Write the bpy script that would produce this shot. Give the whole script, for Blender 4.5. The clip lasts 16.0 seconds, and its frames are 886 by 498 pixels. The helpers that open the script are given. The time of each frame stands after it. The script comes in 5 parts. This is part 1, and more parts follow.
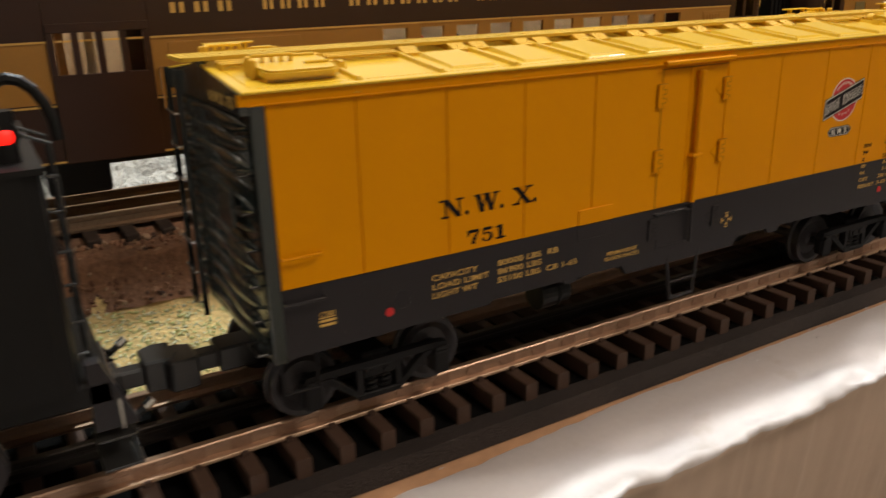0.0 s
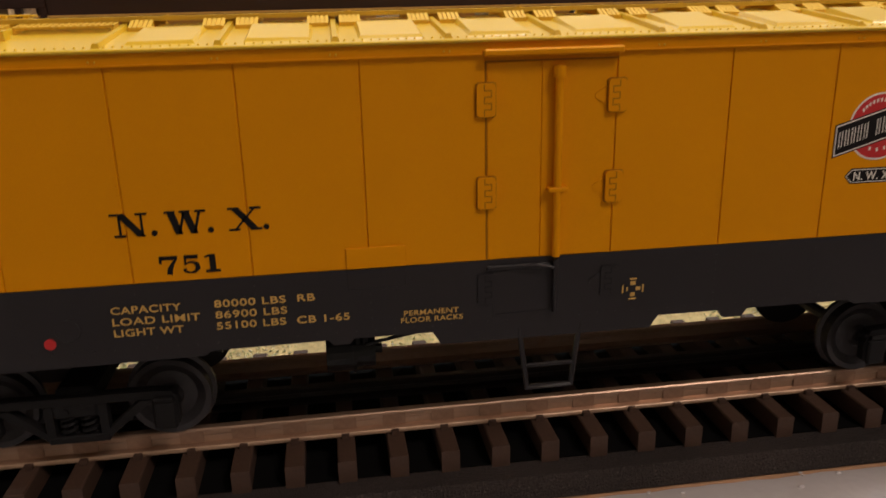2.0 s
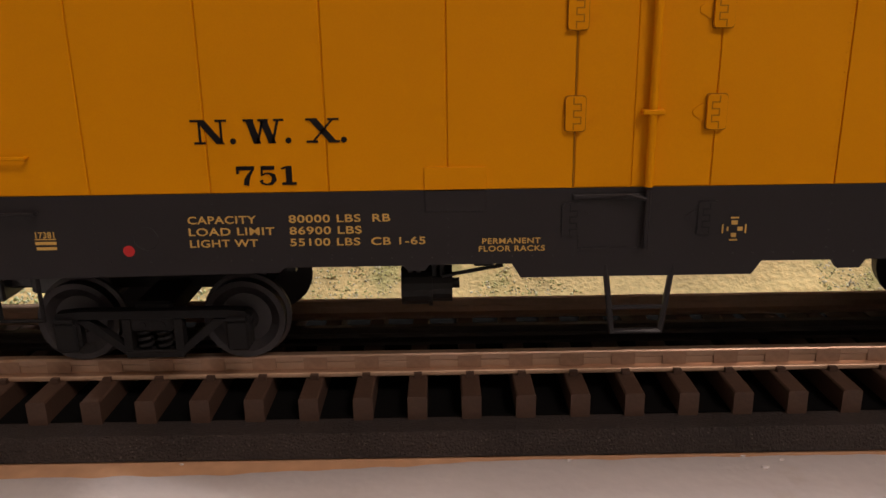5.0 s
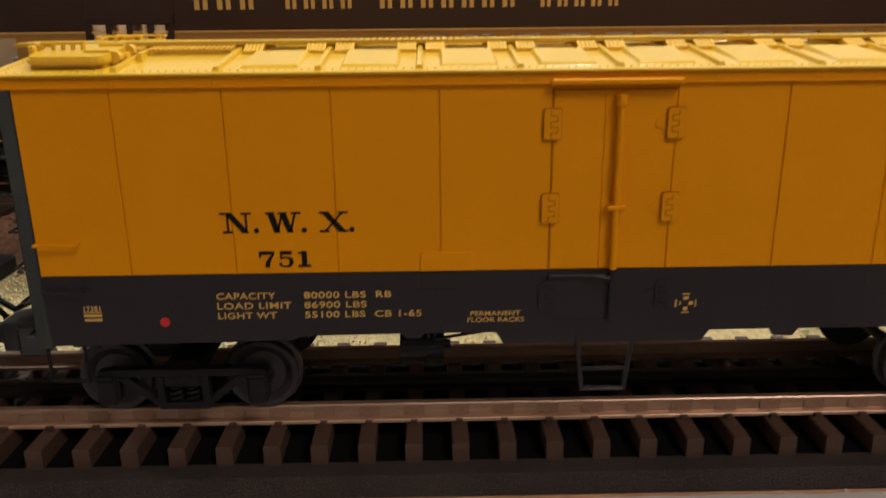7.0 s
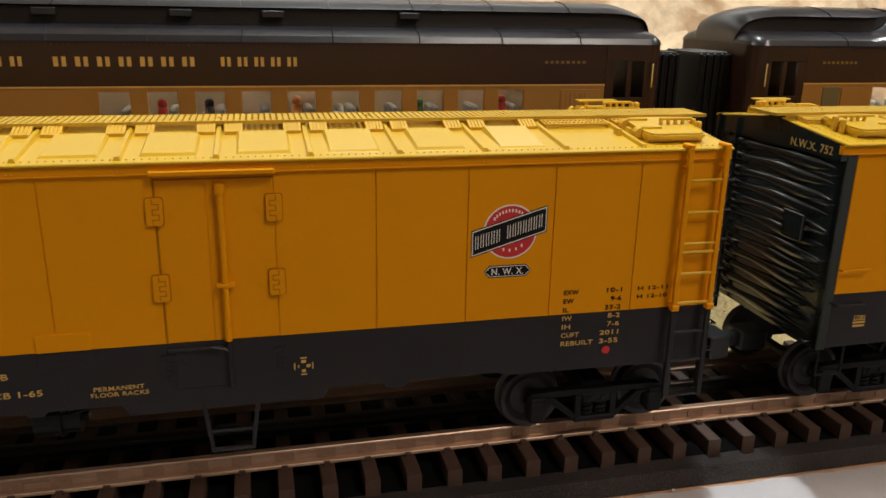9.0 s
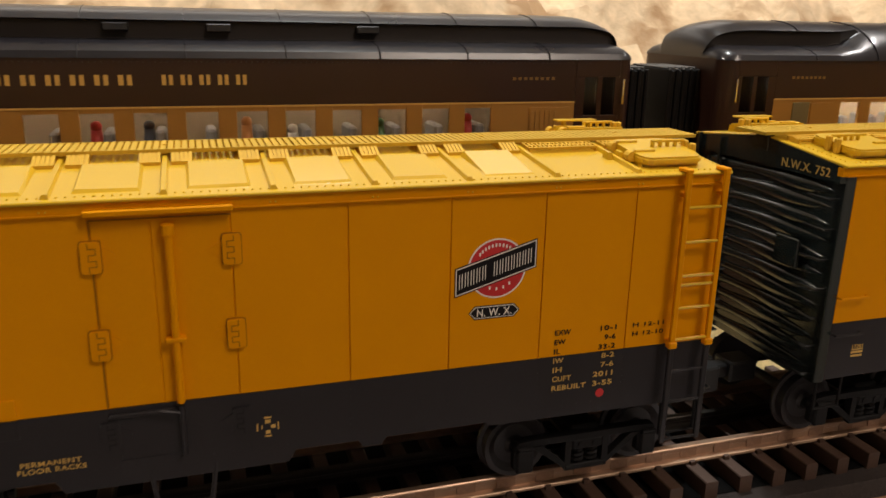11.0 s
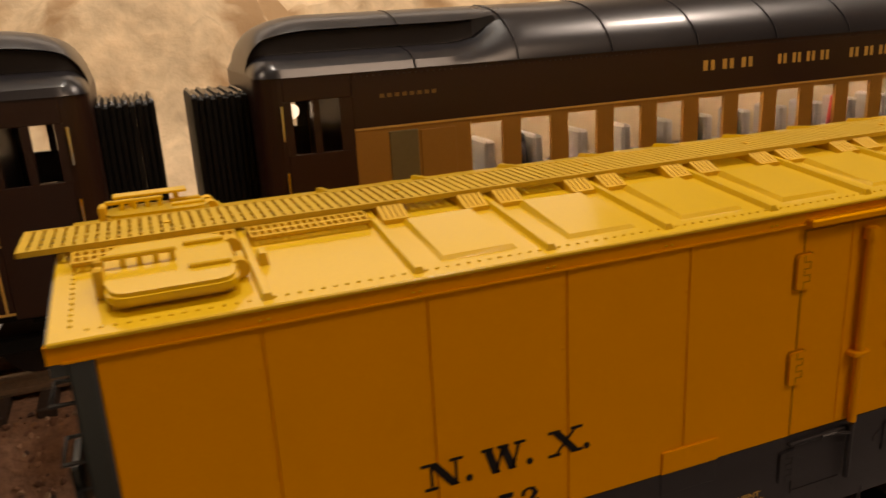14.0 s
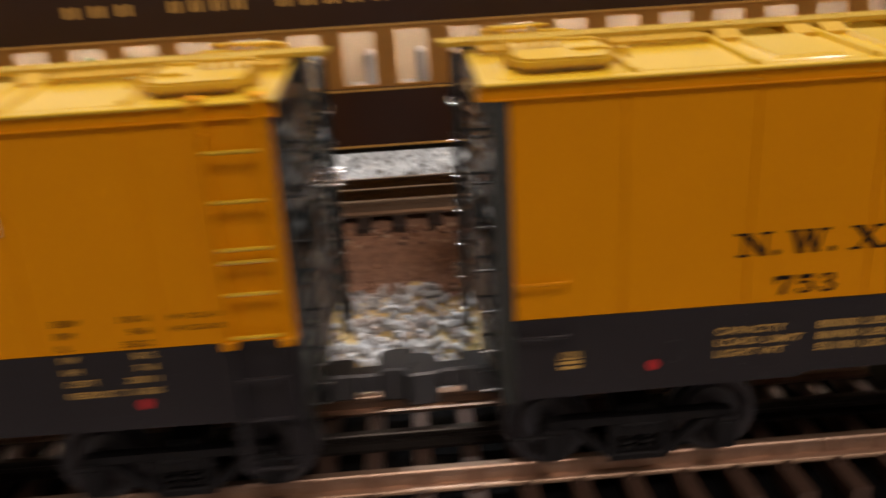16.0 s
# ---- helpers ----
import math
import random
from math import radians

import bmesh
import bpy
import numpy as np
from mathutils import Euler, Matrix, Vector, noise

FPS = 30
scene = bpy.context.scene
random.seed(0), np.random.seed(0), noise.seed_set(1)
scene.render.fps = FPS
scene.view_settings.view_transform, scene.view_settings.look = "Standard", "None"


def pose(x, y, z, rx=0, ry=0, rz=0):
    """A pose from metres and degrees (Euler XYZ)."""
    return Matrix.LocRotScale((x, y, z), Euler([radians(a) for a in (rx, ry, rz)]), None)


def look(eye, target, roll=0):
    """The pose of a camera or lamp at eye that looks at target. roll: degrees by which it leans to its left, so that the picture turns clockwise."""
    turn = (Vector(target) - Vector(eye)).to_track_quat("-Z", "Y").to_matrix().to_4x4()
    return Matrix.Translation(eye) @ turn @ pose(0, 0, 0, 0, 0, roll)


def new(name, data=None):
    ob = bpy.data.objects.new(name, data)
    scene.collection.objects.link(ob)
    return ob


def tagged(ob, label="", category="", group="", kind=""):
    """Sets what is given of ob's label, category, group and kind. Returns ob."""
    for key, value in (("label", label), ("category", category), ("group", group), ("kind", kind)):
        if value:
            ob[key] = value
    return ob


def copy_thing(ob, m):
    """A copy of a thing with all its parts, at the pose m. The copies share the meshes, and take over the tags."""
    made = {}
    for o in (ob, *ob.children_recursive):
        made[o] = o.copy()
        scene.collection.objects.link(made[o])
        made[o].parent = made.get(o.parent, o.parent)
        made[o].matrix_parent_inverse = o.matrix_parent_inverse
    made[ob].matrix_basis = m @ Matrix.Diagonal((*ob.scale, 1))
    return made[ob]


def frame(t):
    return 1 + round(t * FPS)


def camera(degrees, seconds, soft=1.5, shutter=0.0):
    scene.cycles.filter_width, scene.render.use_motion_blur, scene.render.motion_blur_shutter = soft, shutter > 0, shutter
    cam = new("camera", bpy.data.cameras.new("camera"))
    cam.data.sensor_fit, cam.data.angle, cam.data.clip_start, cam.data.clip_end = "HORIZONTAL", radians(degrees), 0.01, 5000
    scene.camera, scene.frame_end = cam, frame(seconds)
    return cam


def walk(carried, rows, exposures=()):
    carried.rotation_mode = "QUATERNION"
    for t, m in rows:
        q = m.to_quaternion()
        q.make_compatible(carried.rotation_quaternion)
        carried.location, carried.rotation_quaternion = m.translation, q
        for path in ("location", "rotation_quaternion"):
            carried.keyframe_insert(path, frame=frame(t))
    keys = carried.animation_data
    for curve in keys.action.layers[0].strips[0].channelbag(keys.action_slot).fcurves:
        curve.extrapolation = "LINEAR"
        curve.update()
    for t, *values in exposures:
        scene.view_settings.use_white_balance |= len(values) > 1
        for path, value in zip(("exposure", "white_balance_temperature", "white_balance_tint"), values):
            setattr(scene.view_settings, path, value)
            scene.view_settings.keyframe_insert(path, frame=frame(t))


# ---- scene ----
cam = camera(58.8, 16.0, soft=1.5, shutter=0.5)
PATH = [
    (0, (-0.04923, -0.16093, 0.14083), (0.19124, 0.24600, -0.02220), -1.30),
    (0.5, (-0.01109, -0.16673, 0.13968), (0.20807, 0.25478, -0.01621), -0.96),
    (1, (0.03025, -0.16162, 0.14133), (0.19116, 0.28780, -0.00745), -0.81),
    (1.5, (0.06757, -0.15281, 0.13319), (0.16985, 0.31386, -0.01431), -1.25),
    (2, (0.08812, -0.15404, 0.12665), (0.15467, 0.31811, -0.02382), -1.33),
    (2.5, (0.09051, -0.14906, 0.11511), (0.12511, 0.32855, -0.02873), -1.61),
    (3, (0.08946, -0.15086, 0.10960), (0.10787, 0.32808, -0.03282), -1.60),
    (3.5, (0.09479, -0.14964, 0.10454), (0.10330, 0.32868, -0.04086), -1.67),
    (6, (0.09126, -0.15781, 0.11105), (0.09058, 0.32196, -0.02973), -0.76),
    (6.5, (0.09069, -0.16330, 0.11626), (0.09518, 0.31557, -0.02751), -0.57),
    (7, (0.09204, -0.17079, 0.13275), (0.10017, 0.30667, -0.01547), -0.55),
    (7.5, (0.10963, -0.17961, 0.14498), (0.15128, 0.29732, 0.00074), 0.08),
    (8, (0.13076, -0.18777, 0.15403), (0.20994, 0.28415, 0.00906), 0.38),
    (8.5, (0.13928, -0.18774, 0.15500), (0.24057, 0.27894, 0.00684), 0.82),
    (9, (0.14305, -0.18629, 0.15473), (0.25427, 0.27796, 0.00606), 1.06),
    (9.2, (0.14427, -0.18439, 0.15389), (0.25746, 0.27944, 0.00542), 1.06),
    (11.3, (0.13814, -0.15130, 0.15448), (0.30480, 0.29918, 0.01559), 1.24),
    (11.5, (0.13746, -0.14259, 0.15303), (0.32929, 0.29622, 0.00934), 1.29),
    (12, (0.15293, -0.13177, 0.15222), (0.37005, 0.29218, 0.00017), 0.43),
    (12.2, (0.18033, -0.12902, 0.15273), (0.39231, 0.29823, 0.00265), -0.13),
    (12.5, (0.23263, -0.13212, 0.15980), (0.41221, 0.30972, 0.00972), -1.40),
    (13, (0.30977, -0.13145, 0.15727), (0.44315, 0.32916, 0.01567), -3.16),
    (13.5, (0.30995, -0.10454, 0.15136), (0.45956, 0.35121, 0.01027), -3.41),
    (14, (0.31658, -0.10084, 0.15573), (0.48601, 0.34653, 0.01031), -3.18),
    (14.5, (0.35348, -0.11392, 0.13935), (0.47749, 0.34639, -0.01142), -3.15),
    (15, (0.42429, -0.14337, 0.14391), (0.48788, 0.32851, -0.00870), -4.32),
    (15.5, (0.50542, -0.16447, 0.14120), (0.54174, 0.31238, -0.00475), -4.63),
    (15.7, (0.53966, -0.16001, 0.14104), (0.56316, 0.31650, -0.00856), -4.55),
    (16, (0.59399, -0.13674, 0.13728), (0.60904, 0.33573, -0.02565), -3.55),
]
walk(cam, [(t, look(eye, target, roll)) for t, eye, target, roll in PATH],
     exposures=[(0.0, 0.28, 6850, 7), (1.5, 0.05, 6650, 10), (2.5, -0.1, 7000, 19), (3.0, 0.14, 7300, 23), (3.5, 0.26, 7200, 23), (6.0, 0.1, 6800, 17), (6.5, 0.14, 6750, 17), (7.0, 0.12, 6500, 12), (8.5, 0.02, 6500, 6), (9.2, 0.0, 6400, 7), (11.5, -0.05, 7100, 12), (12.5, -0.05, 6800, 12), (13.0, -0.22, 8600, 15), (14.0, -0.52, 8900, 20), (14.5, -0.52, 8600, 19), (15.0, -0.35, 7400, 16), (15.5, -0.12, 6900, 18), (16.0, -0.1, 6700, 17)])

# ---- world, light and exposure ----
world = bpy.data.worlds.new("room_world")
scene.world = world
world.use_nodes = True
world.node_tree.nodes["Background"].inputs[0].default_value = (1.0, 0.90, 0.82, 1)
world.node_tree.nodes["Background"].inputs[1].default_value = 0.04


def area_lamp(name, eye, target, size, size_y, power, colour):
    data = bpy.data.lights.new(name, "AREA")
    data.shape, data.size, data.size_y, data.energy, data.color = "RECTANGLE", size, size_y, power, colour
    ob = new(name, data)
    ob.matrix_world = look(eye, target)
    return ob


# three ceiling fittings over the layout, a long low one on the far wall and an added fill over the aisle
area_lamp("ceiling_lamp_light", (0.38, 0.46, 1.62), (0.30, 0.05, 0.0), 0.07, 0.06, 18.5, (0.88, 0.96, 1.0))
area_lamp("side_ceiling_lamp_light", (-1.05, 0.40, 1.62), (0.10, 0.05, 0.0), 0.12, 0.12, 7.5, (1.0, 0.95, 0.90))
area_lamp("end_ceiling_lamp_light", (1.55, 0.35, 1.62), (0.30, 0.05, 0.05), 0.16, 0.16, 13.0, (0.97, 0.97, 1.0))
area_lamp("wall_lamp_light", (0.50, 1.70, 1.17), (0.50, 0.0, 0.15), 2.2, 0.30, 3.6, (1.0, 0.96, 0.92))
# no known fitting: fill added to brighten the sides that face the aisle
area_lamp("aisle_fill_light", (0.88, -1.0, 1.52), (0.36, 0.0, 0.05), 0.5, 0.5, 12.5, (1.0, 0.865, 0.77))


# ---- materials ----
def material(name, colour, rough=0.5, metal=0.0, vary=0.12, grain=900.0, bump=0.05, stain=None, spec=0.5, coat=0.0, blotch=35.0, bump_scale=0.0002):
    """A surface with fine grain, broad blotches and a little relief."""
    mat = bpy.data.materials.new(name)
    mat.use_nodes = True
    nt = mat.node_tree
    nd, ln = nt.nodes, nt.links
    bs = nd["Principled BSDF"]
    tc = nd.new("ShaderNodeTexCoord")
    fine = nd.new("ShaderNodeTexNoise")
    fine.inputs["Scale"].default_value, fine.inputs["Detail"].default_value = grain, 4
    wide = nd.new("ShaderNodeTexNoise")
    wide.inputs["Scale"].default_value, wide.inputs["Detail"].default_value = blotch, 5
    ln.new(tc.outputs["Object"], fine.inputs["Vector"])
    ln.new(tc.outputs["Object"], wide.inputs["Vector"])
    ramp = nd.new("ShaderNodeValToRGB")
    dark = tuple(c * (1 - vary) for c in colour)
    lite = tuple(min(1, c * (1 + vary)) for c in colour)
    ramp.color_ramp.elements[0].position, ramp.color_ramp.elements[1].position = 0.3, 0.7
    ramp.color_ramp.elements[0].color, ramp.color_ramp.elements[1].color = (*dark, 1), (*lite, 1)
    mixv = nd.new("ShaderNodeMath")
    mixv.operation = "MULTIPLY_ADD"
    mixv.inputs[1].default_value = 0.45
    ln.new(fine.outputs["Fac"], mixv.inputs[0])
    half = nd.new("ShaderNodeMath")
    half.operation = "MULTIPLY"
    half.inputs[1].default_value = 0.55
    ln.new(wide.outputs["Fac"], half.inputs[0])
    ln.new(half.outputs[0], mixv.inputs[2])
    ln.new(mixv.outputs[0], ramp.inputs[0])
    col = ramp.outputs[0]
    if stain:
        # stain: colour, scale, threshold
        sn = nd.new("ShaderNodeTexNoise")
        sn.inputs["Scale"].default_value, sn.inputs["Detail"].default_value = stain[1], 7
        ln.new(tc.outputs["Object"], sn.inputs["Vector"])
        sr = nd.new("ShaderNodeValToRGB")
        sr.color_ramp.elements[0].position, sr.color_ramp.elements[1].position = stain[2], min(1, stain[2] + 0.12)
        ln.new(sn.outputs["Fac"], sr.inputs[0])
        mx = nd.new("ShaderNodeMix")
        mx.data_type = "RGBA"
        ln.new(sr.outputs[0], mx.inputs["Factor"])
        ln.new(col, mx.inputs[6])
        mx.inputs[7].default_value = (*stain[0], 1)
        col = mx.outputs[2]
    ln.new(col, bs.inputs["Base Color"])
    rr = nd.new("ShaderNodeMapRange")
    rr.inputs[3].default_value, rr.inputs[4].default_value = max(0.02, rough - 0.08), min(1, rough + 0.08)
    ln.new(wide.outputs["Fac"], rr.inputs[0])
    ln.new(rr.outputs[0], bs.inputs["Roughness"])
    bs.inputs["Metallic"].default_value = metal
    bs.inputs["Specular IOR Level"].default_value = spec
    bs.inputs["Coat Weight"].default_value = coat
    bs.inputs["Coat Roughness"].default_value = 0.12
    if bump:
        bp = nd.new("ShaderNodeBump")
        bp.inputs["Strength"].default_value, bp.inputs["Distance"].default_value = bump, bump_scale
        ln.new(fine.outputs["Fac"], bp.inputs["Height"])
        ln.new(bp.outputs[0], bs.inputs["Normal"])
    return mat


def glow(name, colour, strength):
    mat = bpy.data.materials.new(name)
    mat.use_nodes = True
    bs = mat.node_tree.nodes["Principled BSDF"]
    bs.inputs["Base Color"].default_value = (*colour, 1)
    bs.inputs["Emission Color"].default_value = (*colour, 1)
    bs.inputs["Emission Strength"].default_value = strength
    return mat


YELLOW = material("yellow_car_paint", (0.75, 0.288, 0.0012), 0.45, vary=0.05, bump=0.10, grain=2600, spec=0.12)
ROOF_YELLOW = material("yellow_roof_paint", (0.67, 0.405, 0.016), 0.40, vary=0.06, bump=0.02, grain=2600, spec=0.3, coat=0.60)
MATT_YELLOW = material("matt_yellow_fitting_paint", (0.66, 0.385, 0.030), 0.60, vary=0.10, bump=0.10, grain=2600, spec=0.3)
# the fittings' yellow again, darkened for the shade in the walkway slots
BOARD_SHADED_YELLOW = material("walkway_yellow_with_slot_shade", (0.56, 0.345, 0.030), 0.60, vary=0.12, bump=0.15, grain=2600, spec=0.3)
# brown for dark joints and for shade painted round the yellow hinges
SEAM_AND_SHADE_BROWN = material("brown_seam_and_edge_shade", (0.37, 0.142, 0.004), 0.6, vary=0.15, bump=0.0, spec=0.2)
GREY = material("charcoal_car_paint", (0.0190, 0.0168, 0.0195), 0.42, vary=0.14, bump=0.10, grain=2600, spec=0.33)
END_GREEN = material("dark_green_end_paint", (0.012, 0.018, 0.0175), 0.24, vary=0.14, bump=0.03, grain=2400, spec=0.7, coat=0.6)
BLACK = material("black_plastic", (0.006, 0.0058, 0.006), 0.40, vary=0.2, grain=2000, spec=0.25)
TRUCK_BLACK = material("matt_black_casting", (0.0062, 0.0055, 0.0062), 0.7, vary=0.25, grain=1800, bump=0.2, spec=0.25)
WHEEL_METAL = material("dull_dark_wheel_metal", (0.040, 0.036, 0.039), 0.45, metal=0.5, vary=0.2, grain=1500)
RAIL_METAL = material("worn_nickel_rail", (0.45, 0.302, 0.215), 0.42, metal=0.8, vary=0.10, grain=700, bump=0.06, stain=((0.40, 0.22, 0.13), 120, 0.62))
DARK_RAIL = material("blackened_centre_rail", (0.05, 0.043, 0.038), 0.40, metal=0.8, vary=0.2, grain=700)
TIE_BROWN = material("brown_plastic_tie", (0.058, 0.029, 0.018), 0.60, vary=0.25, grain=1500, bump=0.25, spec=0.55)
ROADBED = material("black_foam_roadbed", (0.031, 0.0225, 0.0205), 0.6, vary=0.7, grain=1900, bump=1.0, stain=((0.17, 0.14, 0.13), 2200, 0.62), bump_scale=0.0012, spec=0.4)
WHITE = material("white_plaster_paint", (0.62, 0.585, 0.597), 0.42, vary=0.05, grain=420, bump=0.25, stain=((0.52, 0.47, 0.45), 60, 0.62), bump_scale=0.0006)
FASCIA_TAN = material("pinkish_tan_fascia_paint", (0.56, 0.43, 0.345), 0.55, vary=0.06, grain=160, blotch=14, bump=0.1)
WOOD = material("tan_plywood", (0.54, 0.31, 0.18), 0.6, vary=0.2, grain=260, bump=0.2)
SAND = material("sandy_ground_cover", (0.66, 0.49, 0.22), 0.95, vary=0.35, grain=620, bump=0.9, stain=((0.42, 0.38, 0.15), 45, 0.62), bump_scale=0.0008)
BALLAST = material("brown_ballast", (0.24, 0.13, 0.08), 0.9, vary=0.55, grain=520, bump=0.9, bump_scale=0.0008)
ROCK = material("pale_rock_plaster", (0.62, 0.46, 0.29), 0.9, vary=0.35, grain=90, bump=0.4, stain=((0.36, 0.22, 0.11), 17, 0.50), blotch=16, bump_scale=0.004)
GOLD = material("gold_lettering", (0.62, 0.38, 0.10), 0.45, vary=0.08, bump=0.0)
INK = material("black_lettering", (0.010, 0.008, 0.009), 0.55, vary=0.1, bump=0.0, spec=0.15)
PALE = material("white_lettering", (0.80, 0.76, 0.70), 0.5, vary=0.05, bump=0.0)
RED = material("red_marking", (0.55, 0.022, 0.025), 0.45, vary=0.08, bump=0.0)
COACH_DARK = material("dark_brown_coach_paint", (0.034, 0.014, 0.009), 0.34, vary=0.15, grain=2200, bump=0.03, spec=0.35)
COACH_TAN = material("tan_coach_window_band", (0.35, 0.168, 0.030), 0.45, vary=0.10, grain=1800, bump=0.05)
COACH_ROOF = material("satin_black_coach_roof", (0.010, 0.009, 0.012), 0.30, vary=0.15, grain=2200, bump=0.015, spec=0.5, coat=0.15)
INTERIOR = material("cream_coach_interior", (0.42, 0.34, 0.24), 0.7, vary=0.08, bump=0.0)
SEAT_GREY = material("grey_seat_plastic", (0.33, 0.33, 0.33), 0.6, vary=0.1, bump=0.0)
LAMP_GLOW = glow("coach_lamp_glow", (1.0, 0.80, 0.60), 13.0)
BRIGHT_GLOW = glow("bright_coach_lamp_glow", (1.0, 0.84, 0.68), 60.0)
RED_GLOW = glow("red_marker_glow", (1.0, 0.012, 0.008), 1.6)
CHROME = material("polished_metal_fitting", (0.62, 0.60, 0.58), 0.22, metal=1.0, vary=0.05, bump=0.0)
COUPLER_GREY = material("dark_grey_coupler_casting", (0.018, 0.0175, 0.018), 0.36, vary=0.2, grain=1500, bump=0.15, spec=0.6)
DARK_METAL = material("blackened_wire", (0.06, 0.06, 0.06), 0.25, metal=0.7, vary=0.1, bump=0.0)
DIM_GOLD = material("faded_gold_lettering", (0.20, 0.115, 0.03), 0.5, vary=0.1, bump=0.0)
# browner, duller copy of the roof black; sets the walls' dark reflection
CLERESTORY = material("clerestory_dark_reflection", (0.013, 0.009, 0.0075), 0.5, vary=0.2, grain=1500, bump=0.03, spec=0.2)
WALL_PAINT = material("cream_room_paint", (0.58, 0.54, 0.48), 0.8, vary=0.05, grain=60, blotch=2, bump=0.1)
CEILING_PAINT = material("white_ceiling_paint", (0.78, 0.74, 0.68), 0.8, vary=0.04, grain=60, blotch=2, bump=0.1)
CARPET = material("brown_carpet", (0.20, 0.14, 0.10), 0.95, vary=0.3, grain=300, blotch=5, bump=0.5)

glass = bpy.data.materials.new("clear_window_glass")
glass.use_nodes = True
_g = glass.node_tree.nodes["Principled BSDF"]
_g.inputs["Transmission Weight"].default_value = 1.0
_g.inputs["Roughness"].default_value = 0.04
_g.inputs["IOR"].default_value = 1.1
GLASS = glass


# ---- mesh helpers ----
def box(bm, x0, x1, y0, y1, z0, z1, bevel=0.0):
    made = bmesh.ops.create_cube(bm, size=1)["verts"]
    for v in made:
        v.co = Vector(((x0 + x1) / 2 + v.co.x * (x1 - x0), (y0 + y1) / 2 + v.co.y * (y1 - y0), (z0 + z1) / 2 + v.co.z * (z1 - z0)))
    if bevel:
        edges = list({e for v in made for e in v.link_edges})
        bmesh.ops.bevel(bm, geom=edges, offset=bevel, segments=1, affect="EDGES")
    return made


def rod(bm, a, b, r, n=8):
    a, b = Vector(a), Vector(b)
    m = Matrix.Translation((a + b) / 2) @ (b - a).to_track_quat("Z", "Y").to_matrix().to_4x4()
    bmesh.ops.create_cone(bm, cap_ends=True, segments=n, radius1=r, radius2=r, depth=(b - a).length, matrix=m)


def wire(bm, points, r, n=6):
    """A bent round bar through the points, one closed skin."""
    pts = [Vector(p) for p in points]
    steps = [(b - a).normalized() for a, b in zip(pts, pts[1:])]
    side = steps[0].orthogonal().normalized()
    rings = []
    for i, p in enumerate(pts):
        d = steps[0] if i == 0 else steps[-1] if i == len(pts) - 1 else (steps[i - 1] + steps[i]).normalized()
        side = (side - d * side.dot(d)).normalized()
        up = d.cross(side)
        k = 1.0 if i in (0, len(pts) - 1) else min(1.5, 1 / max(0.5, steps[i].dot(d)))
        rings.append([bm.verts.new(p + (side * math.cos(a) + up * math.sin(a)) * r * k) for a in [j * 2 * math.pi / n for j in range(n)]])
    for ra, rb in zip(rings, rings[1:]):
        for j in range(n):
            bm.faces.new((ra[j], ra[(j + 1) % n], rb[(j + 1) % n], rb[j]))
    bm.faces.new(rings[0][::-1])
    bm.faces.new(rings[-1])


def prism(bm, outline, axis, low, high):
    """A flat outline pushed along one axis. outline: pairs in the other two axes."""
    def place(p, h):
        return {"x": (h, p[0], p[1]), "y": (p[0], h, p[1]), "z": (p[0], p[1], h)}[axis]
    lo = [bm.verts.new(place(p, low)) for p in outline]
    hi = [bm.verts.new(place(p, high)) for p in outline]
    n = len(outline)
    bm.faces.new(lo)
    bm.faces.new(hi[::-1])
    for i in range(n):
        bm.faces.new((lo[i], hi[i], hi[(i + 1) % n], lo[(i + 1) % n]))


def finish(bm, name, mat, smooth=False):
    bmesh.ops.recalc_face_normals(bm, faces=bm.faces)
    me = bpy.data.meshes.new(name)
    bm.to_mesh(me)
    bm.free()
    me.materials.append(mat)
    if smooth:
        for p in me.polygons:
            p.use_smooth = True
    return me


def part(name, bm, mat, parent, label="", smooth=False):
    ob = new(name, finish(bm, name, mat, smooth))
    ob.parent = parent
    if label:
        tagged(ob, label=label)
    return ob


def piece(name, mesh, parent, at=(0, 0, 0)):
    ob = new(name, mesh)
    ob.location = at
    ob.parent = parent
    return ob


def thing(name, label, category, at=(0, 0, 0), group="", kind=""):
    ob = new(name)
    ob.empty_display_size = 0.01
    ob.location = at
    return tagged(ob, label=label, category=category, group=group, kind=kind)


def whole(name, bm, mat, label, category, group="", kind="", smooth=False):
    return tagged(new(name, finish(bm, name, mat, smooth)), label=label, category=category, group=group, kind=kind)


def lettering(text, x, z, height, mat, parent, y=-0.00012, width=0.0, right=False, bold=0.0, facing="front", name="lettering"):
    """Raised writing on a side that faces -y (front) or -x (end)."""
    cu = bpy.data.curves.new("writing", "FONT")
    cu.body, cu.size, cu.extrude, cu.offset = text, height / 0.69, 0.00004, bold
    cu.space_character = 1.08
    tmp = new("writing", cu)
    bpy.context.view_layer.update()
    me = bpy.data.meshes.new_from_object(tmp.evaluated_get(bpy.context.evaluated_depsgraph_get()))
    bpy.data.objects.remove(tmp)
    xs = [v.co.x for v in me.vertices]
    lo, hi = min(xs), max(xs)
    k = width / (hi - lo) if width else 1.0
    for v in me.vertices:
        u = (v.co.x - (hi if right else lo)) * k
        if facing == "front":
            v.co = Vector((x + u, y - v.co.z, z + v.co.y))
        else:
            v.co = Vector((y - v.co.z, x - u, z + v.co.y))
    me.materials.clear()
    me.materials.append(mat)
    ob = new(name, me)
    ob.parent = parent
    return ob


